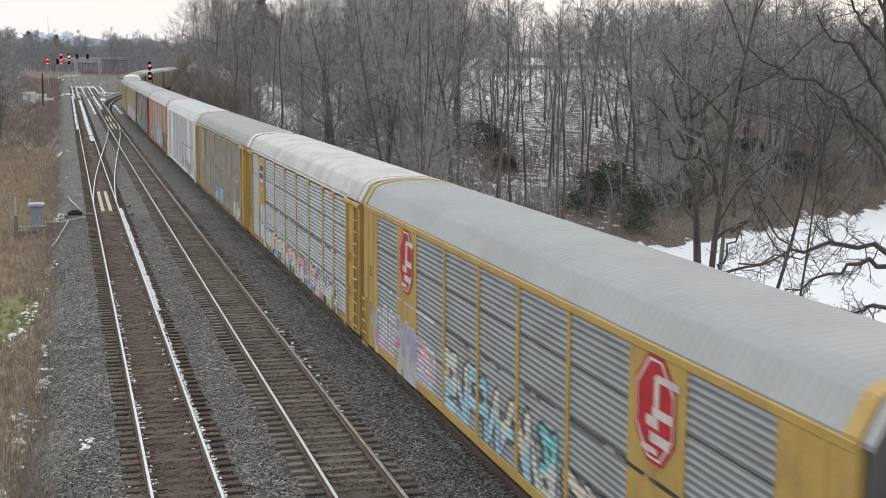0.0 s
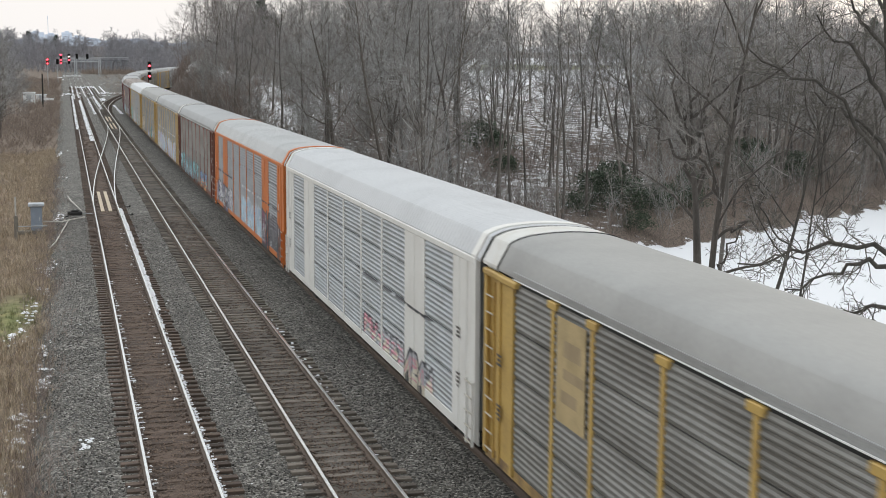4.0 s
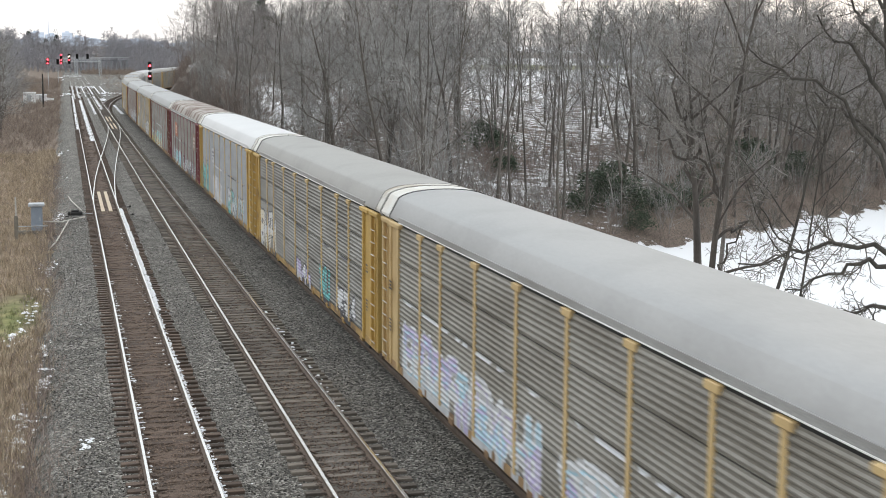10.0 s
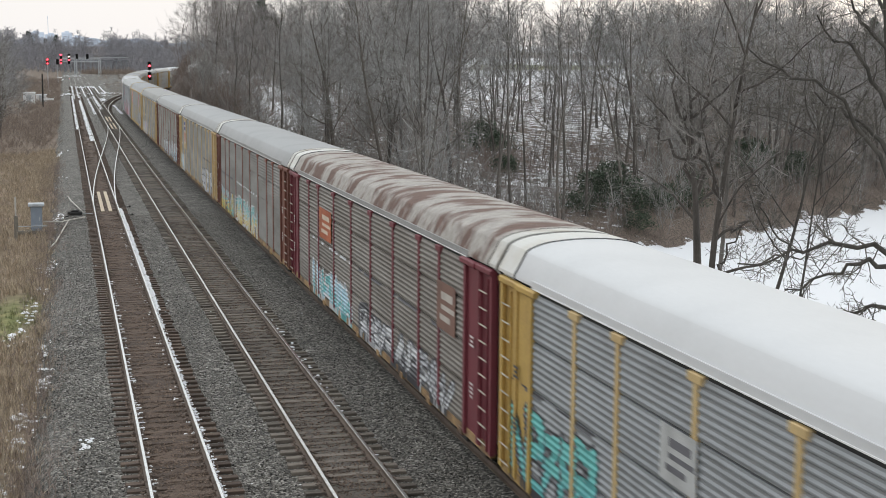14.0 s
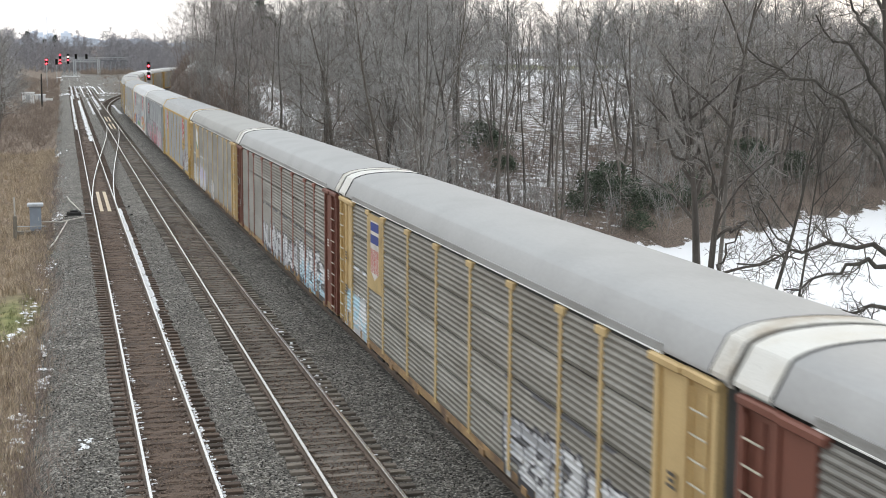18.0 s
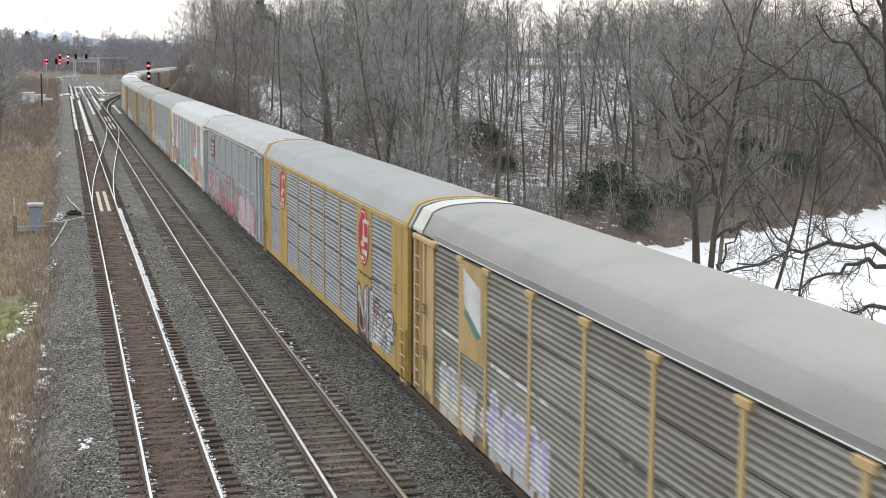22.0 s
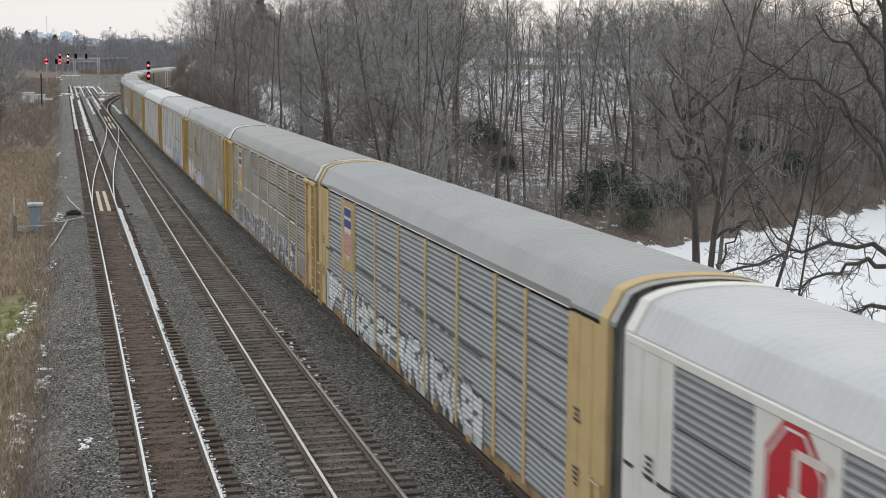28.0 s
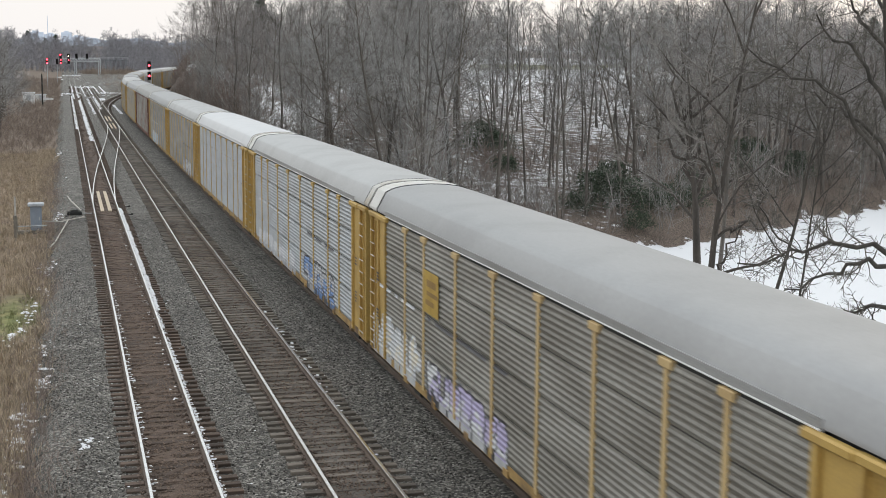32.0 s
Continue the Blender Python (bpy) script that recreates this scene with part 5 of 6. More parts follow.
# big trees on the near bank of the pond, just behind the train
limb_tree("old dark tree with long arching limbs over the frozen pond", 28.2, 42.0, -3.2, 20, 0.27,
          [(6.0, -5.2, 1.5, 5.6, 0.6), (5.7, -3.8, 0.4, 4.9, 0.3), (4.1, -2.6, 0.6, 3.5, 0.45), (3.4, -2.8, -0.6, 3.6, 0.2),
           (8.4, -5.2, 1.4, 13.3, 1.3), (11.0, -2.5, 0.7, 14.3, 0.5), (9.4, -2.6, 0.8, 11.6, 0.4), (12.8, -2.0, 0.3, 15.6, 0.2)], 31, n_up=3, first=0.75, lean=(-0.045, 0))
limb_tree("tree with low limbs reaching over the frozen pond", 22.6, 46.5, -3.2, 17, 0.17,
          [(4.9, 4.4, 0.5, 5.3, 0.25), (4.9, 1.6, 0.4, 7.0, -0.2), (6.2, 2.6, 0.8, 6.6, 0.3), (7.8, -1.6, 0.5, 10.5, 0.2)], 32, bark="bark", lean=(0.12, 0.02), n_up=7, first=0.4)
limb_tree("stout grey tree at the edge of the frozen pond", 24.5, 49.5, -3.2, 13, 0.25,
          [(8.2, -2.4, 0.4, 10.9, 0.3), (8.8, -0.6, 0.4, 12.4, 0.1), (7.6, 1.6, 0.6, 10.5, 0.2), (8.6, -1.6, -0.5, 13.2, 0.2), (9.0, 0.9, 0.4, 13.0, 0.1)], 33, bark="bark_mid", lean=(-0.09, 0.03), n_up=8, first=0.55)
limb_tree("pale straight tree beside the frozen pond", 23.9, 48.0, -3.2, 17, 0.12,
          [(9.0, -1.0, 0.3, 12.5, 0.1), (10.5, 1.2, 0.3, 13.5, 0.1)], 37, bark="bark_pale", lean=(0.07, 0.02), n_up=8, first=0.5)
limb_tree("slender dark leaning tree beside the frozen pond", 23.9, 45.0, -3.2, 14, 0.10,
          [(6.0, -1.4, 0.3, 8.5, 0.1)], 34, bark="bark_dark", lean=(0.30, 0.1), n_up=6, first=0.45)
limb_tree("slender tree beside the frozen pond", 24.9, 44.5, -3.2, 12, 0.07, [], 35, bark="bark_dark", lean=(0.30, 0.1), n_up=6, first=0.4)


# ---- undergrowth, grass and far woods (too many to count) ----
def scatter(name, label, category, shapes, places, mats):
    """Joins many turned and scaled copies of small shapes into one mesh."""
    vs, fs, base = [], [], 0
    for sh_i, x, y, z, s, a in places:
        v, f = shapes[sh_i]
        c, sn = math.cos(a), math.sin(a)
        w = np.stack([(v[:, 0] * c - v[:, 1] * sn) * s + x, (v[:, 0] * sn + v[:, 1] * c) * s + y, v[:, 2] * s + z], 1)
        vs.append(w)
        fs.append(f + base)
        base += len(v)
    v, f = np.concatenate(vs), np.concatenate(fs)
    me = bpy.data.meshes.new(name)
    k = f.shape[1]
    me.vertices.add(len(v))
    me.vertices.foreach_set("co", v.astype(np.float32).ravel())
    me.loops.add(f.size)
    me.loops.foreach_set("vertex_index", f.astype(np.int32).ravel())
    me.polygons.add(len(f))
    me.polygons.foreach_set("loop_start", np.arange(0, f.size, k, dtype=np.int32))
    me.update(calc_edges=True)
    for m in mats:
        me.materials.append(m)
    return thing(name, label, category, kind="stuff", me=me)


def arrays(sh):
    return np.array(sh.v), np.array([q for q in sh.f if len(q) == 4])


def shrub(seed, h, stems, thin, spread=0.5, n=3):
    rnd = random.Random(seed)
    sh = Shape()
    for _ in range(stems):
        d = Vector((rnd.uniform(-spread, spread), rnd.uniform(-spread, spread), 1))
        b = Vector((rnd.uniform(-0.6, 0.6), rnd.uniform(-0.6, 0.6), -0.1))
        pts, _ = wander(b, d, h * rnd.uniform(0.5, 1.0), 2, rnd, 0.18, 0.02)
        sh.tube(pts, [thin * 1.5, thin * 1.1, thin * 0.6], 3, 0, False)
        twigs_on(sh, pts, thin, rnd, n, h * 0.35, 2, thin * 0.7)
    return arrays(sh)


def build_undergrowth():
    rnd = random.Random(9)
    grey = [shrub(100 + k, 3.6, 9, 0.014) for k in range(5)]
    low = [shrub(120 + k, 1.7, 10, 0.012, 0.8) for k in range(4)]
    spots, spots_red, spots_near = [], [], []
    while len(spots) < 1150:
        y = 48 + 190 * rnd.random() ** 0.85
        x = y * rnd.uniform(0.055, 0.70) if rnd.random() < 0.7 else y * rnd.uniform(0.05, 0.25)
        d = x - float(x3_at(y))
        q = float(pond_edge(x, y))
        if d < 7 or q < 1.0 or (q > 60 and 0.29 < x / y < 0.47) or (q > 10 and 0.275 < x / y < 0.45 and rnd.random() < 0.3):
            continue
        spots.append((rnd.randrange(5), x, y, float(terrain(x, y)), rnd.uniform(0.5, 1.3), rnd.uniform(0, 6.3)))
    scatter("undergrowth", "tangled grey leafless undergrowth on the wooded slope", "undergrowth", grey, spots, [M["twig_mid"]])
    tall = [shrub(140 + k, 7.5, 3, 0.012, 0.2, 8) for k in range(6)]
    spots = []
    while len(spots) < 620:
        y = 50 + 230 * rnd.random() ** 0.8
        x = y * rnd.uniform(0.055, 0.70)
        d = x - float(x3_at(y))
        q = float(pond_edge(x, y))
        if d < 7.5 or q < 1.5 or (q > 60 and 0.29 < x / y < 0.47 and rnd.random() < 0.9) or (q > 5 and 0.28 < x / y < 0.44 and rnd.random() < 0.86):
            continue
        spots.append((rnd.randrange(6), x, y, float(terrain(x, y)), rnd.uniform(0.5, 1.25), rnd.uniform(0, 6.3)))
    scatter("thicket", "dense thicket of slender bare saplings on the slope", "thicket", tall, spots, [M["twig"]])
    while len(spots_red) < 640:
        y = 60 + 120 * rnd.random()
        x = y * rnd.uniform(0.12, 0.70)
        q = float(pond_edge(x, y))
        if x - float(x3_at(y)) < 7 or q < 0.3 or q > 28:
            continue
        spots_red.append((rnd.randrange(4), x, y, float(terrain(x, y)), rnd.uniform(0.5, 1.3), rnd.uniform(0, 6.3)))
    while len(spots_red) < 980:
        y = 75 + 150 * rnd.random()
        x = float(x3_at(y)) + rnd.uniform(6.5, 22)
        if float(pond_edge(x, y)) > 0.5:
            spots_red.append((rnd.randrange(4), x, y, float(terrain(x, y)), rnd.uniform(0.6, 1.5), rnd.uniform(0, 6.3)))
    for _ in range(150):
        y = rnd.uniform(262, 345)
        x = max(float(x3_at(y)) + 5, y * rnd.uniform(0.074, 0.1))
        spots_red.append((rnd.randrange(4), x, y, float(terrain(x, y)), rnd.uniform(0.8, 1.6), rnd.uniform(0, 6.3)))
    for _ in range(230):
        y = rnd.uniform(150, 330)
        x = max(float(x3_at(y)) + rnd.uniform(7, 11), y * rnd.uniform(0.075, 0.14))
        spots_red.append((rnd.randrange(4), x, y, float(terrain(x, y)), rnd.uniform(0.7, 1.6), rnd.uniform(0, 6.3)))
    for _ in range(190):
        y = rnd.uniform(150, 265)
        x = float(x3_at(y)) + rnd.uniform(5.5, 10)
        spots_red.append((rnd.randrange(4), x, y, float(terrain(x, y)), rnd.uniform(0.6, 1.3), rnd.uniform(0, 6.3)))
    scatter("russet_brush", "low russet brush along the pond's bank", "brush", low, spots_red, [M["twig_red"]])
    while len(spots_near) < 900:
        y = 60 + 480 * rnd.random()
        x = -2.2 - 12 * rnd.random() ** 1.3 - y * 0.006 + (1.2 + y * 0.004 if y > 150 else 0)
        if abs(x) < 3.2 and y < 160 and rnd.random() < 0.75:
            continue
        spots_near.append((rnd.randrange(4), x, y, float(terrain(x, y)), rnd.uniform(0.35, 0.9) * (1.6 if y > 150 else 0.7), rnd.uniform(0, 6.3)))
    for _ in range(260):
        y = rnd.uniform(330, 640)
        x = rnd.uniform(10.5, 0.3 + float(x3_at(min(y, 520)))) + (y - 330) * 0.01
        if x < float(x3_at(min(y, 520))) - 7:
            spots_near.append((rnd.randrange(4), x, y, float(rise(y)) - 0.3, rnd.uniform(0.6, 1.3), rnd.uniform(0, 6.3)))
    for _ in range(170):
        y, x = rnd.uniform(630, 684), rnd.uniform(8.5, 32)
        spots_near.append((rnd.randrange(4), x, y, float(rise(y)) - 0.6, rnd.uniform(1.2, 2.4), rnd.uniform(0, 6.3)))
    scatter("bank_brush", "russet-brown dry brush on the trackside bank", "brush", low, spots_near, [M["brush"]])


def build_weeds():
    """Thin russet weeds on the edge of the ballast."""
    rnd = random.Random(33)
    kinds = [shrub(160 + k, 0.9, 6, 0.006, 0.7, 3) for k in range(4)]
    spots = []
    while len(spots) < 330:
        y = 27 + 110 * rnd.random() ** 1.5
        x = rnd.gauss(-1.15, 0.5)
        if x > -0.35:
            continue
        z = float(rise(y)) + float(np.interp(x, [-1.35, -0.42, 0.3], [-0.95, -0.3, -0.22])) if x > -1.2 else float(terrain(x, y))
        spots.append((rnd.randrange(4), x, y, max(z, float(terrain(x, y))), rnd.uniform(0.5, 1.2), rnd.uniform(0, 6.3)))
    scatter("trackside_weeds", "thin dead russet weeds along the ballast edge", "weeds", kinds, spots, [M["twig_red"]])


def build_grass():
    rnd = random.Random(21)
    tufts = []
    for k in range(6):
        sh = Shape()
        for _ in range(16):
            a, l = rnd.uniform(0, 6.3), rnd.uniform(0.25, 0.62)
            b = Vector((rnd.uniform(-0.15, 0.15), rnd.uniform(-0.15, 0.15), -0.03))
            o = Vector((math.cos(a), math.sin(a), 0)) * l * rnd.uniform(0.15, 0.6)
            w = Vector((-math.sin(a), math.cos(a), 0)) * 0.008
            m, t = b + o * 0.4 + UP * l * 0.6, b + o + UP * l * 0.85
            sh.quad([b - w, b + w, m + w * 0.8, m - w * 0.8])
            sh.quad([m - w * 0.8, m + w * 0.8, t + w * 0.3, t - w * 0.3])
        tufts.append(arrays(sh))
    spots, green = [], []
    while len(spots) < 6500:
        y = 27 + 130 * rnd.random() ** 1.5
        x = -0.6 - 6.5 * rnd.random() ** 1.2
        if x > -1.3 and rnd.random() < 0.75:
            continue
        if (x + 2.3) ** 2 / 1.2 + (y - 57) ** 2 / 30 < 1:
            if rnd.random() < 0.8:
                green.append((rnd.randrange(6), x, y, float(terrain(x, y)) - 0.02, rnd.uniform(0.3, 0.6), rnd.uniform(0, 6.3)))
            continue
        spots.append((rnd.randrange(6), x, y, float(terrain(x, y)) + 0.02, rnd.uniform(0.5, 1.25), rnd.uniform(0, 6.3)))
    scatter("dry_grass", "dry straw-coloured winter grass on the bank", "grass", tufts, spots, [M["straw"]])
    scatter("green_grass", "low patch of green grass on the bank", "grass", tufts, green, [M["green_blade"]])


def build_evergreens():
    """Dark green bushes among the bare stems."""
    rnd = random.Random(41)

    def bush(h, w, n):
        wood, leaf = Shape(), Shape()
        for _ in range(9):
            d = Vector((rnd.uniform(-0.6, 0.6), rnd.uniform(-0.6, 0.6), 1))
            pts, _ = wander(Vector((0, 0, -0.1)), d, h * rnd.uniform(0.6, 1), 4, rnd, 0.15, 0.02)
            wood.tube(pts, [0.03, 0.025, 0.02, 0.014, 0.008], 4, 0, False)
        for _ in range(n):
            a, u = rnd.uniform(0, 6.3), rnd.random()
            r = w * (0.35 + 0.65 * rnd.random() ** 0.5) * (1 - 0.55 * u) * (0.75 + 0.25 * math.sin(3 * a))
            c = Vector((r * math.cos(a), r * math.sin(a), h * (0.12 + 0.88 * u)))
            for _ in range(5):
                s = rand_dir(rnd) * 0.13
                t = side_of(s, rnd) * 0.045
                p = c + rand_dir(rnd) * 0.22
                leaf.quad([p, p + s * 0.5 + t, p + s, p + s * 0.5 - t])
        return wood.mesh("stem", M["bark"]), leaf.mesh("foliage", M["needle"])

    kinds = [bush(2.4, 1.9, 520), bush(1.7, 1.7, 420)]
    spots = [(39.0, 92.5, 1.2), (41.5, 93.5, 1.0), (37.5, 95.0, 1.1), (43.6, 96.5, 1.0), (40.2, 98.0, 1.2), (35.0, 92.0, 0.9), (45.5, 95.4, 0.8), (38.2, 88.5, 0.8),
             (34.0, 112.0, 1.3), (36.0, 114.0, 1.1), (59.0, 112.0, 1.5), (61.5, 114.0, 1.3), (63.0, 111.0, 1.2), (33.5, 104.0, 0.9), (48.0, 101.0, 0.9)]
    for k, (x, y, s) in enumerate(spots):
        st, lf = kinds[k % 2]
        ob = tagged(new("evergreen_bush", None), "dark green evergreen bush between bare stems", "bush", "evergreen bushes")
        ob.matrix_world = pose(x, y, float(terrain(x, y)), 0, 0, k * 47) @ Matrix.Diagonal((s * 1.25, s * 1.25, s * 0.85, 1))
        part("stem", st, ob)
        part("foliage", lf, ob)


def build_far():
    rnd = random.Random(61)
    sets = []
    for k in range(5):
        w, c = grow(seed=200 + k, h=15, r=0.15, limbs=12, branches=4, twigs=2, sub=1, thin=0.05, first=0.06, fork=0.42, wide=1.4)
        s = Shape()
        for src in (w, c):
            b = len(s.v)
            s.v += src.v
            s.f += [tuple(b + i for i in q) for q in src.f]
        sets.append(arrays(s))
    spots = []
    for _ in range(760):
        y = rnd.uniform(690, 960)
        x = rnd.uniform(-120, 170)
        if abs(x - 5) < 14 and y < 760:
            continue
        spots.append((rnd.randrange(5), x, y, float(terrain(x, y)) - 0.5, rnd.uniform(1.0, 1.55), rnd.uniform(0, 6.3)))
    for _ in range(120):
        y = rnd.uniform(380, 680)
        x = float(x3_at(min(y, 520))) * 0 + rnd.uniform(26, 120) + (y - 380) * 0.02
        if x - float(x3_at(y)) < 10 and y < 560:
            continue
        spots.append((rnd.randrange(5), x, y, float(terrain(x, y)) - 0.5, rnd.uniform(0.7, 1.1), rnd.uniform(0, 6.3)))
    for _ in range(110):
        y = rnd.uniform(230, 640)
        x = -y * rnd.uniform(0.030, 0.075) - 2
        spots.append((rnd.randrange(5), x, y, float(terrain(x, y)) - 0.3, rnd.uniform(0.45, 0.8) * (0.8 + y / 1500), rnd.uniform(0, 6.3)))
    kinds = {}
    for key in ("far_a", "far_b"):
        both = []
        for me in TREE_KINDS[key][:2]:
            v = np.empty(len(me.vertices) * 3, dtype=np.float32)
            me.vertices.foreach_get("co", v)
            both.append((v.reshape(-1, 3), np.array([q.vertices[:] for q in me.polygons if len(q.vertices) == 4])))
        kinds[key] = (np.concatenate([both[0][0], both[1][0]]), np.concatenate([both[0][1], both[1][1] + len(both[0][0])]))
    scatter("hill_woods", "bare grey-brown woods on the far slope", "woods", [kinds["far_a"], kinds["far_b"]],
            [(0 if k == "far_a" else 1, x, y, z, s_, a) for k, x, y, z, s_, a in HILL_WOODS], [M["twig_brown"]])
    scatter("far_woods", "distant belt of bare woods, paled by haze in their colour", "woods", sets, spots, [M["hazed_wood"]])
    for ratio, y, rise_ in ((0.395, 268, 0.034), (0.407, 274, 0.03), (0.44, 262, 0.037), (0.452, 270, 0.033), (0.635, 232, 0.035), (0.648, 226, 0.03), (0.137, 305, 0.043)):
        plant_pine(ratio * y, y, rnd, CAM_H + rise_ * y)
    for x, y in ((-34, 1000), (-12, 1010), (-24, 1020), (-5, 1000)):
        plant_pine(x, y, rnd)


def plant_pine(x, y, rnd, top=None):
    if "pine" not in CACHE:
        wood, leaf = Shape(), Shape()
        r2 = random.Random(3)
        wood.tube([(0, 0, -0.5), (0, 0, 17)], [0.35, 0.08], 6, 0, False)
        for _ in range(420):
            u = r2.random()
            rr = 4.2 * (1 - u) ** 0.6 * (0.5 + 0.5 * r2.random())
            a = r2.uniform(0, 6.3)
            c = Vector((rr * math.cos(a), rr * math.sin(a), 4 + 14 * u))
            for _ in range(4):
                s = rand_dir(r2) * 0.9
                t = side_of(s, r2) * 0.3
                p = c + rand_dir(r2) * 0.5
                leaf.quad([p, p + s * 0.5 + t, p + s, p + s * 0.5 - t])
        CACHE["pine"] = (wood.mesh("trunk", M["bark_dark"]), leaf.mesh("crown", M["needle"]))
    t, c = CACHE["pine"]
    ob = tagged(new("pine_tree", None), "dark rounded pine standing above the bare woods", "tree", "pines")
    s = rnd.uniform(0.9, 1.25) if top is None else max(0.4, (top - float(terrain(x, y))) / 18)
    ob.matrix_world = pose(x, y, float(terrain(x, y)), 0, 0, rnd.uniform(0, 360)) @ Matrix.Diagonal((s, s, s, 1))
    part("trunk", t, ob)
    part("crown", c, ob)


build_undergrowth()
build_weeds()
build_grass()
build_evergreens()
build_far()


# ---- trackside things ----
def build_cribs():
    """Brown fouled gravel between and beside the rails, level with the tie tops."""
    dirt = mat("fouled_gravel", (0.112, 0.077, 0.058), 0.95, var=0.35, scale=0.7, fine=22, bump=1.0, dark=(0.055, 0.043, 0.037))
    grey = mat("dusty_gravel", (0.125, 0.11, 0.097), 0.95, var=0.35, scale=0.7, fine=22, bump=1.0, dark=(0.075, 0.062, 0.053))
    for xc, m, lab in ((X1, dirt, "brown fouled gravel between the rails of the main track"), (X2, grey, "dusty gravel between the rails of the second track")):
        v, f = [], []
        rnd = random.Random(int(xc * 10))
        ys = np.concatenate([np.arange(20, 130, 0.28), np.arange(130, 420, 1.4)])
        top = -0.182 if xc == X1 else -0.192
        for i, y in enumerate(ys):
            w1, w2 = 0.9 + 0.1 * math.sin(y * 1.9) + 0.06 * math.sin(y * 4.7), 0.9 + 0.1 * math.sin(y * 2.3 + 1) + 0.06 * math.sin(y * 5.1)
            z = float(rise(y)) + top
            v += [(xc - w1, y, z - 0.08), (xc - 0.66, y, z - 0.03)]
            v += [(xc + dx, y, z + rnd.gauss(0.004 - 0.02 * (dx / 0.6) ** 2, 0.017)) for dx in (-0.55, -0.35, -0.15, 0.05, 0.25, 0.45, 0.58)]
            v += [(xc + 0.66, y, z - 0.03), (xc + w2, y, z - 0.08)]
            if i:
                f += [((i - 1) * 11 + j, (i - 1) * 11 + j + 1, i * 11 + j + 1, i * 11 + j) for j in range(10)]
        thing("track_gravel", lab, "gravel", kind="structure", me=mesh_of("track_gravel", v, f, [m]))

    # Gravel strip below the train, in the same ballast material as the bed.
    v, f = [], []
    ss = np.arange(-40, 600, 3.0)
    for i, s in enumerate(ss):
        for j, off in enumerate((-1.28, -1.0, -0.4, 0.4, 1.0, 1.28)):
            x, y, z, _ = path3(float(s), off)
            v.append((x, y, z - (0.235, 0.19, 0.185, 0.185, 0.19, 0.235)[j] + (0.02 * math.sin(s * 1.7 + j) if j in (0, 5) else 0)))
        if i:
            f += [((i - 1) * 6 + j, (i - 1) * 6 + j + 1, i * 6 + j + 1, i * 6 + j) for j in range(5)]
    thing("track_gravel", "grey ballast gravel under the train", "gravel", kind="structure", me=mesh_of("track_gravel", v, f, [M["ballast"]]))


def build_stones():
    """Loose ballast stones where the camera is nearest."""
    rnd = np.random.RandomState(4)
    base = np.array([(1, 0, 0), (-1, 0, 0), (0, 1, 0), (0, -1, 0), (0, 0, 1), (0, 0, -1)], float)
    tri = np.array([(0, 2, 4), (2, 1, 4), (1, 3, 4), (3, 0, 4), (2, 0, 5), (1, 2, 5), (3, 1, 5), (0, 3, 5)])
    n = 60000
    y = 27 + 62 * rnd.rand(n) ** 1.6
    x = -0.9 + 10.5 * rnd.rand(n)
    n2 = 34000
    yi = 27 + 60 * rnd.rand(n2) ** 1.5
    xi = np.where(rnd.rand(n2) < 0.6, X1, X2) + (rnd.rand(n2) - 0.5) * 1.9
    keep = (np.abs(x - X1) > 0.95 + 0.3 * rnd.rand(n)) & (np.abs(x - X2) > 0.95 + 0.3 * rnd.rand(n))
    x, y = np.concatenate([x[keep], xi]), np.concatenate([y[keep], yi])
    n = len(x)
    z = np.interp(x, [-1.35, -0.42, 0.3, 4.3, 8.3, 10.4], [-0.95, -0.30, -0.22, -0.26, -0.24, -0.22]) + np.array(rise(y)) + 0.012
    z[-n2:] = np.array(rise(yi)) - 0.176
    ang, s = rnd.rand(n) * 6.3, 0.016 + 0.024 * rnd.rand(n) ** 1.5
    v = base[None] * (0.7 + 0.6 * rnd.rand(n, 6, 1)) * s[:, None, None]
    v[:, :, 2] *= 0.75
    c, sn = np.cos(ang)[:, None], np.sin(ang)[:, None]
    tilt = (rnd.rand(n, 1) - 0.5) * 1.4
    vx, vy, vz = v[:, :, 0].copy(), v[:, :, 1].copy(), v[:, :, 2].copy()
    vy, vz = vy * np.cos(tilt) - vz * np.sin(tilt), vy * np.sin(tilt) + vz * np.cos(tilt)
    w = np.stack([vx * c - vy * sn + x[:, None], vx * sn + vy * c + y[:, None], vz + z[:, None]], -1).reshape(-1, 3)
    f = (tri[None] + 6 * np.arange(n)[:, None, None]).reshape(-1, 3)
    cut = n - n2
    scatter("ballast_stones", "loose grey crushed stones of the track ballast", "stones", [(w[:cut * 6], f[:cut * 8])], [(0, 0, 0, 0, 1, 0)], [M["stone"]])
    scatter("fouled_stones", "rusty brown stones lying between the rails", "stones", [(w[cut * 6:], f[cut * 8:] - cut * 6)], [(0, 0, 0, 0, 1, 0)], [M["fouled_stone"]])


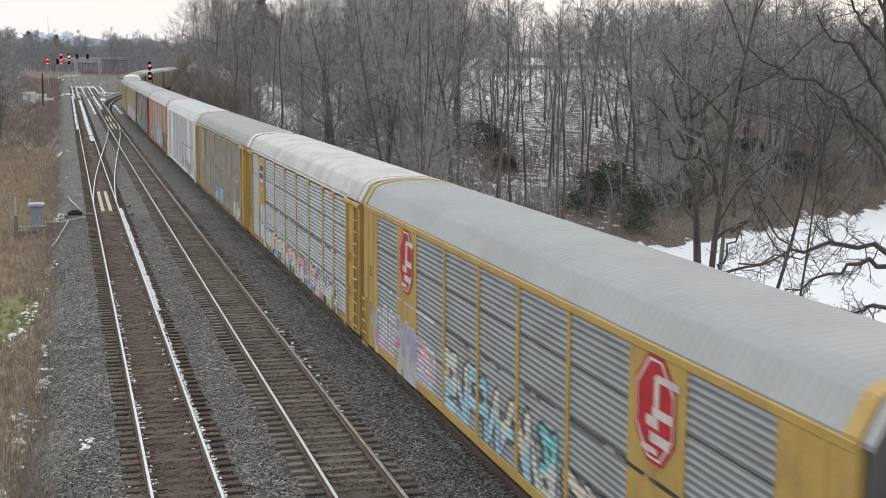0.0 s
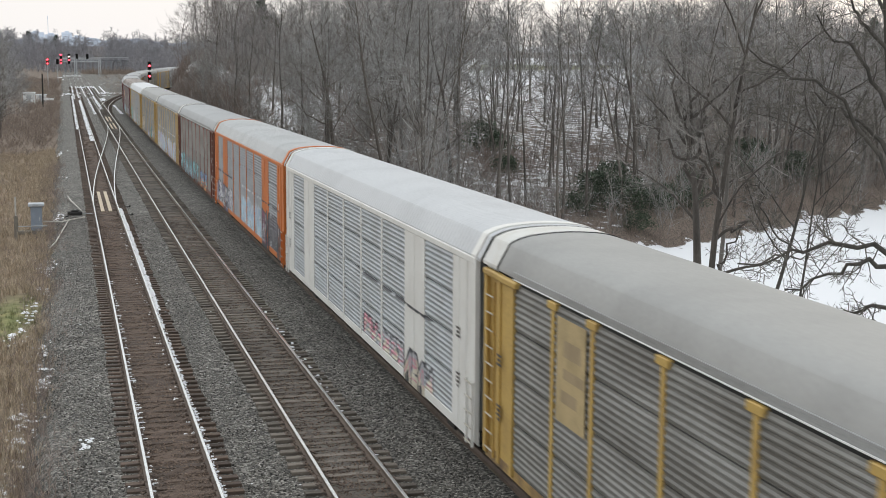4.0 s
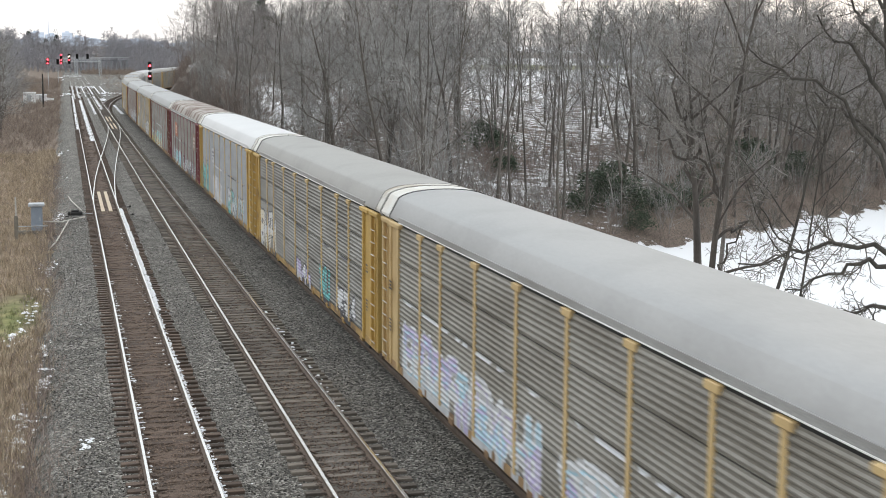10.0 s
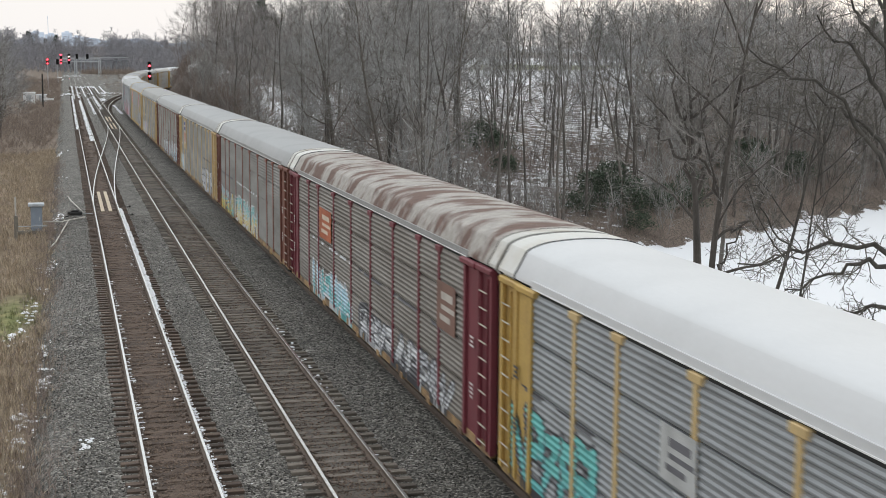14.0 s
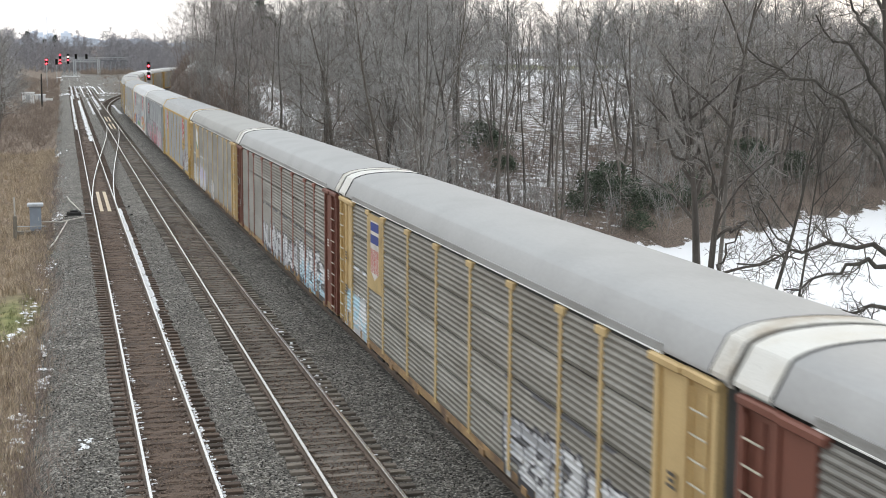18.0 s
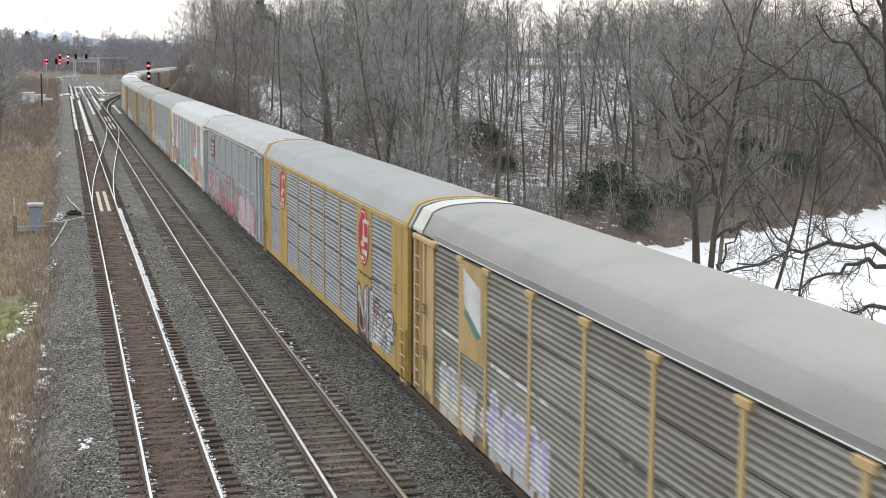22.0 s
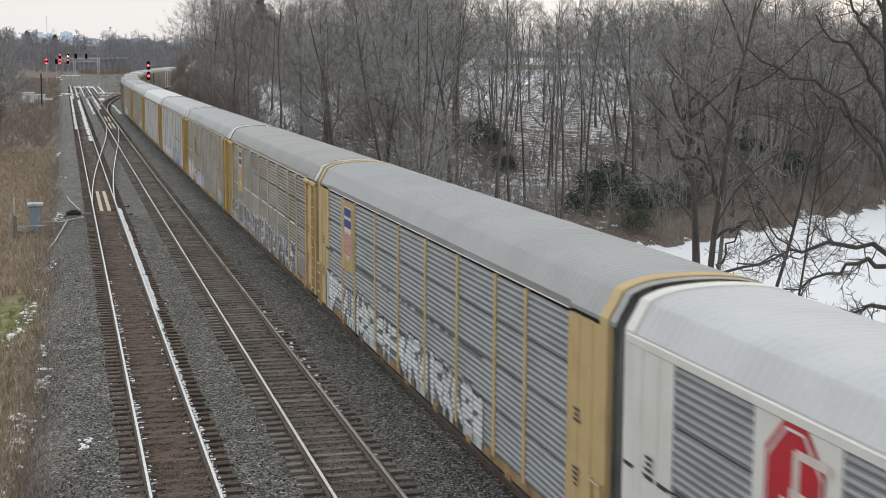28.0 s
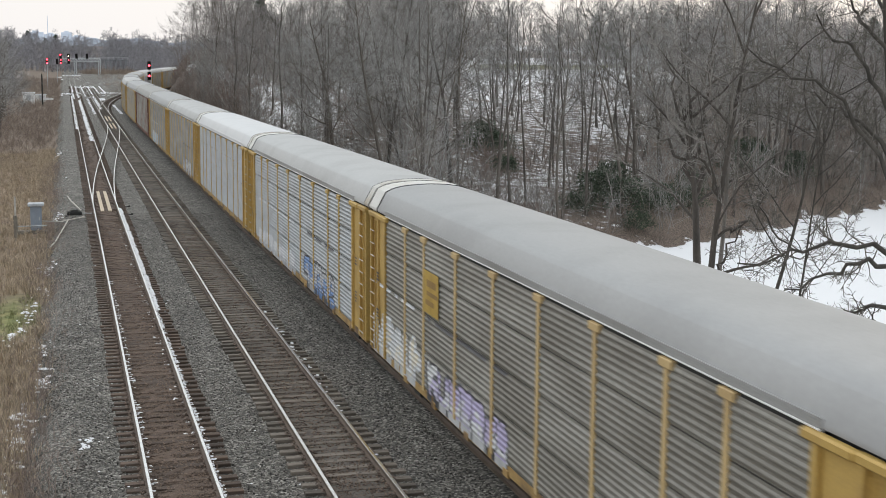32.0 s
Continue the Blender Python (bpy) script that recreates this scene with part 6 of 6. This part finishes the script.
def build_snow():
    rnd = random.Random(14)
    blobs = []
    for k in range(6):
        sh = Shape()
        n = 9
        top = [(0.0, 0.0, 0.34)]
        ring = []
        for j in range(n):
            a = 2 * math.pi * j / n
            r = rnd.uniform(0.5, 1.25)
            ring.append((r * math.cos(a), r * math.sin(a)))
        sh.v = top + [(x * 0.62, y * 0.62, rnd.uniform(0.18, 0.3)) for x, y in ring] + [(x, y, -0.1) for x, y in ring]
        for j in range(n):
            j2 = (j + 1) % n
            sh.f += [(0, 1 + j, 1 + j2), (1 + j, 1 + n + j, 1 + n + j2), (1 + j, 1 + n + j2, 1 + j2)]
        blobs.append((np.array(sh.v), np.array(sh.f)))
    spots = []

    def strip(x0, x1, y0, y1, n, s0, s1, dz=-0.19):
        for _ in range(n):
            y = rnd.uniform(y0, y1)
            spots.append((rnd.randrange(6), rnd.uniform(x0, x1), y, float(rise(y)) + dz, rnd.uniform(s0, s1), rnd.uniform(0, 6.3)))

    r1 = X1 + 0.755
    strip(r1 + 0.06, r1 + 0.2, 54, 92, 1150, 0.04, 0.12, -0.15)
    strip(r1 + 0.06, r1 + 0.15, 28, 56, 420, 0.025, 0.065, -0.15)
    strip(r1 - 0.34, r1 - 0.08, 34, 85, 120, 0.03, 0.09)
    strip(X1 - 0.755 + 0.06, X1 - 0.755 + 0.2, 28, 62, 190, 0.025, 0.075)
    strip(X2 + 0.755 + 0.08, X2 + 0.755 + 0.34, 40, 54, 60, 0.03, 0.09)
    strip(X2 + 0.755 + 0.08, X2 + 0.755 + 0.2, 30, 100, 40, 0.02, 0.06)
    strip(X1 - 1.2, X1 + 1.2, 28, 70, 90, 0.02, 0.05)
    strip(-0.6, 9.0, 28, 90, 160, 0.015, 0.04, -0.2)
    # wind-packed dashes against the rails, one between each pair of ties
    for xr, y1 in ((X1 - 0.755, 62), (r1, 58), (X2 + 0.755, 46)):
        y = 27.0
        while y < y1:
            if rnd.random() < 0.6:
                for k in range(rnd.randint(2, 4)):
                    spots.append((rnd.randrange(6), xr + 0.07 + 0.045 * k, y + rnd.gauss(0, 0.03), -0.16, rnd.uniform(0.03, 0.06), rnd.uniform(0, 6.3)))
            y += 0.56
    # deeper snow beside the rails towards the junction
    strip(r1 - 0.40, r1 - 0.08, 165, 300, 560, 0.08, 0.22, -0.12)
    strip(X1 - 1.05, X1 - 0.82, 190, 330, 380, 0.07, 0.18, -0.12)
    strip(4.5, 4.85, 235, 300, 160, 0.08, 0.18, -0.12)
    strip(X2 - 0.35, X2 + 0.1, 255, 330, 170, 0.08, 0.2, -0.12)
    strip(8.75, 9.15, 235, 275, 150, 0.08, 0.2, -0.12)
    for xs_ in (X1 - 0.5, X1 + 0.5, 4.4, X2, 8.0, 9.6):
        strip(xs_ - 0.12, xs_ + 0.12, 300 + 6 * abs(xs_), 420, 150, 0.07, 0.2, -0.12)
    for _ in range(50):
        y = rnd.uniform(300, 560)
        x = rnd.uniform(-5, 9 + (y - 300) * 0.06)
        spots.append((rnd.randrange(6), x, y, float(rise(y)) - 0.3 if x > -1 else float(terrain(x, y)), rnd.uniform(0.25, 0.7), rnd.uniform(0, 6.3)))
    # swept snow over the level crossing and between the far tracks
    for y0, y1, x0, x1, n in ((585, 598, -3.5, 6.5, 120), (336, 350, -4.6, 2.0, 70), (345, 358, 8.5, 14.5, 80), (402, 420, 3.0, 8.0, 60), (300, 312, 7.2, 8.2, 40)):
        for _ in range(n):
            y, x = rnd.uniform(y0, y1), rnd.uniform(x0, x1)
            spots.append((rnd.randrange(6), x, y, float(rise(y)) - 0.12 if x > -1 else float(terrain(x, y)) + 0.05, rnd.uniform(0.1, 0.32), rnd.uniform(0, 6.3)))
    # patches on the trackside bank
    for px, py, n, r in ((-1.15, 70, 40, 0.5), (-1.6, 58, 14, 0.5), (-1.2, 50, 26, 0.5), (-1.0, 45, 22, 0.4), (-1.3, 40, 24, 0.5), (-1.5, 37, 20, 0.5),
                         (0.25, 35.3, 6, 0.2), (-2.1, 52, 14, 0.5), (-1.2, 63, 16, 0.3), (-1.7, 33, 20, 0.4), (-0.7, 90, 16, 0.6), (-0.6, 120, 14, 0.5), (-0.8, 150, 14, 0.7)):
        for _ in range(n * 2):
            x, y = px + rnd.gauss(0, r * 0.4), py + rnd.gauss(0, r * 2.2)
            z = float(terrain(x, y)) if x < -1.35 else float(rise(y)) + float(np.interp(x, [-1.35, -0.42, 0.3], [-0.95, -0.3, -0.22]))
            spots.append((rnd.randrange(6), x, y, z + (0.1 if x < -1.35 else 0.01), rnd.uniform(0.03, 0.13), rnd.uniform(0, 6.3)))
    scatter("snow_patches", "patches of old white snow along rails and bank", "snow", blobs, spots, [M["snow"]])


def build_switch():
    cab = thing("signal_cabinet", "blue-grey steel signal cabinet on a timber platform", "cabinet", pose(-1.85, 83.7, -0.42))
    part("body", Shape().box(-0.32, 0.32, -0.28, 0.28, 0, 1.42, bev=0.02).mesh("body", M["cabinet"]), cab)
    part("cap", Shape().box(-0.45, 0.45, -0.4, 0.4, 1.42, 1.6, bev=0.03).mesh("cap", mat("cabinet_cap", (0.5, 0.53, 0.57), 0.5)), cab)
    part("door", Shape().box(-0.27, 0.27, -0.31, -0.27, 0.12, 1.34, bev=0.01).mesh("door", M["cabinet"]), cab)
    part("handle", Shape().box(0.16, 0.2, -0.35, -0.3, 0.6, 0.8).mesh("handle", M["zinc"]), cab)
    pl = thing("platform", "weathered timber platform beside the track", "platform", pose(-2.1, 83.4, -0.5))
    for k in range(6):
        part("plank", cached("deck", lambda: Shape().box(-0.85, 0.85, -0.07, 0.07, 0, 0.05, bev=0.008).mesh("plank", M["wood"])), pl, pose(0, -0.5 + k * 0.17, 0.02))
    for x in (-0.75, 0.7):
        for y in (-0.5, 0.45):
            part("leg", cached("pleg", lambda: Shape().box(-0.06, 0.06, -0.06, 0.06, -1.2, 0.02).mesh("leg", M["wood"])), pl, pose(x, y, 0))
    part("handrail", Shape().tube([(-0.85, -0.55, 0.42), (0.85, -0.55, 0.42)], 0.03, 6).mesh("handrail", M["zinc"]), pl)
    part("kickboard", Shape().box(-0.9, 0.9, -0.62, -0.58, -0.05, 0.14).mesh("kickboard", M["wood"]), pl)
    po = thing("marker_post", "tall pale marker post with a dark board at its foot", "post", pose(-2.95, 81.8, -1.35))
    part("pole", Shape().box(-0.045, 0.045, -0.045, 0.045, 1.3, 3.1).mesh("pole", mat("pale_post", (0.55, 0.53, 0.5), 0.7)), po)
    part("board", Shape().box(-0.11, 0.11, -0.05, 0.05, -0.3, 2.0, bev=0.01).mesh("board", M["wood"]), po)
    sw = thing("switch_machine", "black electric switch machine beside the rail", "switch machine", pose(0.35, 89.5, -0.22))
    part("housing", Shape().box(-0.45, 0.45, -0.25, 0.25, 0, 0.24, bev=0.05).mesh("housing", M["black"]), sw)
    part("lid", Shape().box(-0.25, 0.25, -0.2, 0.2, 0.24, 0.34, bev=0.04).mesh("lid", M["black"]), sw)
    part("tie_plate", Shape().box(-0.6, 1.1, -0.5, -0.3, -0.06, 0.03, bev=0.01).mesh("tie_plate", M["black"]), sw)
    part("rod", Shape().tube([(0.4, 0.1, 0.1), (1.3, 0.1, 0.06)], 0.03, 6).mesh("rod", M["zinc"]), sw)
    conduit = mat("pale_conduit", (0.52, 0.49, 0.45), 0.6)
    for pts, lab in (([(-1.5, 84.5, -0.05), (-0.4, 84.6, -0.12), (-0.35, 85.0, -0.13), (0.9, 87.0, -0.12)], "pale conduit from the cabinet to the rail"),
                     ([(-0.05, 85.6, -0.14), (-0.45, 80.5, -0.24), (-0.75, 77.0, -0.34), (-1.05, 75.8, -0.5)], "pale bent conduit lying on the ballast"),
                     ([(0.75, 91.0, -0.12), (0.15, 97.0, -0.10), (-0.05, 100.5, -0.12)], "pale cover board lying on the ballast")):
        thing("conduit", lab, "conduit", me=Shape().tube([Vector(p) + Vector((0, 0, 0.05)) for p in pts], 0.042, 6).mesh("conduit", conduit))
    for xc, y0, y1 in ((X1, 90.4, 103.7), (X2, 192, 205), (X2, 212, 226)):
        for dx in (-0.24, 0.24):
            z = float(rise((y0 + y1) / 2))
            bd = thing("gangway_board", "pale wooden board laid between the rails", "board", pose(xc + dx, (y0 + y1) / 2, z - 0.17, math.degrees(math.atan(grade((y0 + y1) / 2)))), "boards between the rails")
            h = (y1 - y0) / 2
            for k in range(4):
                part("plank", Shape().box(-0.11, 0.11, -h + k * h / 2 + 0.02, -h + (k + 1) * h / 2 - 0.02, 0.0, 0.07, bev=0.012).mesh("plank", M["plank"]), bd)
    # throw bars and spare iron on the other side
    for x, y in ((3.85, 88.6), (3.9, 93.5)):
        st = thing("rail_brace", "dark iron brace beside the switch", "brace", pose(x - 0.35, y, -0.2), "switch braces")
        part("bar", Shape().box(-0.3, 0.4, -0.05, 0.05, 0, 0.05, bev=0.01).mesh("bar", M["black"]), st)
        part("bracket", Shape().box(0.3, 0.42, -0.1, 0.1, 0, 0.12, bev=0.02).mesh("bracket", M["black"]), st)


def signal_head(parent, at, lamps):
    hd = part("signal_head", cached("sig_plate", lambda: Shape().box(-0.32, 0.32, 0.0, 0.06, -0.75, 0.75, bev=0.03).mesh("signal_head", M["black"])), parent, at)
    for k, m in enumerate(lamps):
        z = 0.46 - k * 0.46
        part("hood", cached("sig_hood", lambda: Shape().tube([(0, -0.35, 0), (0, 0.02, 0)], 0.215, 12, 0, False).mesh("hood", M["black"])), hd, pose(0, 0, z))
        if m is not None:
            part("lamp", cached(("sig_lamp", m.name), lambda: Shape().tube([(0, -0.16, 0), (0, 0.0, 0)], 0.2, 12).mesh("lamp", m)), hd, pose(0, 0, z), "lit signal lamp")
    return hd


def build_signals():
    red, pale = M["red_lamp"], M["pale_lamp"]
    x, y = 15.15, 262.0
    z = float(rise(y)) - 0.8
    s = thing("railway_signal", "black two-head signal mast showing two red lights", "signal", pose(x, y, z), "railway signals")
    part("mast", Shape().tube([(0, 0.1, 0), (0, 0.1, 8.95)], 0.09, 8).mesh("mast", M["zinc"]), s)
    part("base", Shape().box(-0.4, 0.4, -0.3, 0.5, -0.3, 0.4, bev=0.05).mesh("base", M["zinc"]), s)
    sh = Shape()
    for dx in (-0.2, 0.2):
        sh.tube([(0.45 + dx, 0.3, 0.3), (0.45 + dx, 0.3, 6.6)], 0.03, 5)
    for k in range(18):
        sh.tube([(0.25, 0.3, 0.5 + k * 0.35), (0.65, 0.3, 0.5 + k * 0.35)], 0.015, 4)
    part("ladder", sh.mesh("ladder", M["zinc"]), s)
    signal_head(s, pose(0, 0, 8.4), (None, red, None))
    signal_head(s, pose(0, 0, 6.5), (None, red, None))
    # signal bridge at the junction
    y = 620.0
    z = float(rise(y)) - 0.5
    g = thing("signal_bridge", "grey lattice signal bridge over the far junction", "signal bridge", pose(0, y, z))
    for lx in (4.6, 14.7):
        sh = Shape()
        for dx, dy in ((-0.45, -0.45), (0.45, -0.45), (-0.45, 0.45), (0.45, 0.45)):
            sh.tube([(lx + dx, dy, 0), (lx + dx, dy, 7.2)], 0.17, 5)
        for k in range(6):
            sh.tube([(lx - 0.45, -0.45, k * 1.2), (lx + 0.45, -0.45, k * 1.2 + 1.2)], 0.1, 4)
        part("leg", sh.mesh("leg", M["zinc"]), g)
    sh = Shape()
    for zz in (6.0, 7.2):
        for dy in (-0.5, 0.5):
            sh.tube([(-2.2, dy, zz), (15.2, dy, zz)], 0.18, 5)
    for k in range(14):
        x = -2.2 + k * 1.243
        sh.tube([(x, -0.5, 6.0), (x + 1.24, -0.5, 7.2)], 0.11, 4)
        sh.tube([(x, -0.5, 6.0), (x, -0.5, 7.2)], 0.1, 4)
    part("truss", sh.mesh("truss", M["zinc"]), g)
    for hx, zz, lamps in ((-1.4, 8.2, (red, None, None)), (-1.4, 6.0, (red, None, red)), (1.9, 8.2, (None, pale, None)), (1.9, 6.0, (red, None, None)), (5.2, 8.3, (None, None, None)), (9.6, 8.3, (None, None, None))):
        h = signal_head(g, pose(hx, -0.9, zz), lamps)
        h.scale = (1.6, 1.6, 1.4)
    # single masts on the other side
    for x, y, h, lamps in ((-4.9, 430.0, 8.6, (red, None, red)), (-2.2, 470.0, 8.0, (None, None, None))):
        z = float(terrain(x, y))
        s = thing("railway_signal", "grey trackside signal mast with a black head", "signal", pose(x, y, z), "railway signals")
        part("mast", Shape().tube([(0, 0, -0.3), (0, 0, h)], 0.12, 6).mesh("mast", M["zinc"]), s)
        hd = signal_head(s, pose(0, -0.2, h - 0.6), lamps)
        hd.scale = (1.3, 1.3, 1.2)
    x, y = -4.4, 290.0
    p = thing("pole", "short dark timber pole beside the tracks", "pole", pose(x, y, float(terrain(x, y))))
    part("shaft", Shape().tube([(0, 0, -0.3), (0, 0, 6.6)], [0.17, 0.13], 7).mesh("shaft", M["black"]), p)
    part("crossarm", Shape().box(-0.05, 2.1, -0.06, 0.06, 1.3, 1.75).mesh("crossarm", M["white"]), p)
    for x, y, w, h in ((-7.3, 300.0, 2.4, 2.3), (-5.2, 318.0, 2.2, 1.6)):
        z = float(terrain(x, y))
        b = thing("signal_hut", "small white equipment hut with a flat roof", "hut", pose(x, y, z), "equipment huts")
        part("wall", Shape().box(-w / 2, w / 2, -1, 1, -0.2, h, bev=0.03).mesh("wall", M["white"]), b)
        part("roof", Shape().box(-w / 2 - 0.15, w / 2 + 0.15, -1.15, 1.15, h, h + 0.15, bev=0.03).mesh("roof", M["snow"]), b)
        part("door", Shape().box(-0.4, 0.4, -1.04, -1.0, 0, min(1.95, h - 0.1)).mesh("door", M["zinc"]), b)


def build_overpass():
    """A pale road bridge across the tracks behind the signals."""
    y = 690.0
    z = float(rise(y)) - 0.5
    conc = mat("grey_concrete", (0.27, 0.28, 0.30), 0.85, var=0.3, scale=0.6)
    b = thing("road_bridge", "grey concrete road bridge on many posts beyond the junction", "bridge", pose(0, y, z))
    part("deck", Shape().box(-1.5, 30.0, 0, 6, 6.0, 6.5, bev=0.05).mesh("deck", conc), b)
    post = Shape().box(-0.35, 0.35, 0.4, 1.1, -0.8, 6.0, bev=0.05).mesh("pier", conc)
    for k in range(13):
        part("pier", post, b, pose(0.2 + k * 2.4, 0, 0))
    rail = Shape().box(-0.09, 0.09, -0.08, 0.08, 0, 1.1).mesh("railing_post", M["zinc"])
    for k in range(15):
        part("railing_post", rail, b, pose(-1.2 + k * 2.2, 0.1, 6.5))
    part("handrail", Shape().box(-1.5, 30.0, 0.02, 0.18, 7.5, 7.7).mesh("handrail", M["zinc"]), b)


def build_city():
    # The skyline glows in haze colours, though nothing on it is a lamp.
    y = 3600.0
    hill = Shape()
    n = 60
    for k in range(n):
        x0, x1 = -420 + k * 20, -420 + (k + 1) * 20
        h = lambda x: 56 + 5 * math.sin(x * 0.011 + 0.6) + 3 * math.sin(x * 0.043) + 2 * math.sin(x * 0.11)
        hill.quad([(x0, y + 60, 20), (x1, y + 60, 20), (x1, y + 60, h(x1)), (x0, y + 60, h(x0))])
    thing("backdrop", "distant hills glowing pale blue as painted haze", "hills", kind="structure", me=hill.mesh("backdrop", M["haze_glow_blue"]))
    for x, w, h in ((-66, 38, 74), (-30, 32, 69), (8, 26, 74), (34, 40, 64)):
        b = thing("tower_block", "distant apartment block glowing pale with painted haze", "building", pose(x, y, 30), "distant blocks")
        part("wall", Shape().box(-w / 2, w / 2, -9, 9, 0, h - 30, bev=0.3).mesh("wall", M["haze_glow_block"]), b)
        part("roof", Shape().box(-w / 5, w / 5, -5, 5, h - 30, h - 26.5).mesh("roof", M["haze_glow_block"]), b)
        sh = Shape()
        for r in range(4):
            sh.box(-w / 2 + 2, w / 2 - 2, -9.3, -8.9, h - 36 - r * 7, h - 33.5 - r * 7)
        part("window_band", sh.mesh("window_band", M["haze_glow_blue"]), b)
    m = thing("radio_mast", "thin distant radio mast above the skyline", "mast", pose(-37, y, 30))
    part("mast", Shape().tube([(0, 0, 0), (0, 0, 84)], [1.3, 0.6], 5).mesh("mast", M["haze_glow_blue"]), m)


build_cribs()
build_snow()
build_switch()
build_signals()
build_overpass()
build_city()
build_stones()


# ---- movement ----
def leading_gap(t):
    """Place along the track of the gap ahead of car 0, in car lengths; the train slows a little."""
    return 0.46917 - 0.61573 * t + 0.00065094 * t * t


def car_pose(k, t):
    s = L_CAR * (k + leading_gap(t))
    a, b = path3(s + 4.2), path3(s + 24.4)
    p, q = Vector(a[:3]), Vector(b[:3])
    d = (q - p).normalized()
    rz = math.degrees(math.atan2(-d.x, d.y))
    rx = math.degrees(math.asin(d.z))
    o = p - d * 4.2
    return pose(o.x, o.y, o.z, rx, 0, rz)


def motions():
    for k, car in TRAIN:
        walk(car, [(t, car_pose(k, t)) for t in range(0, 33)])


motions()
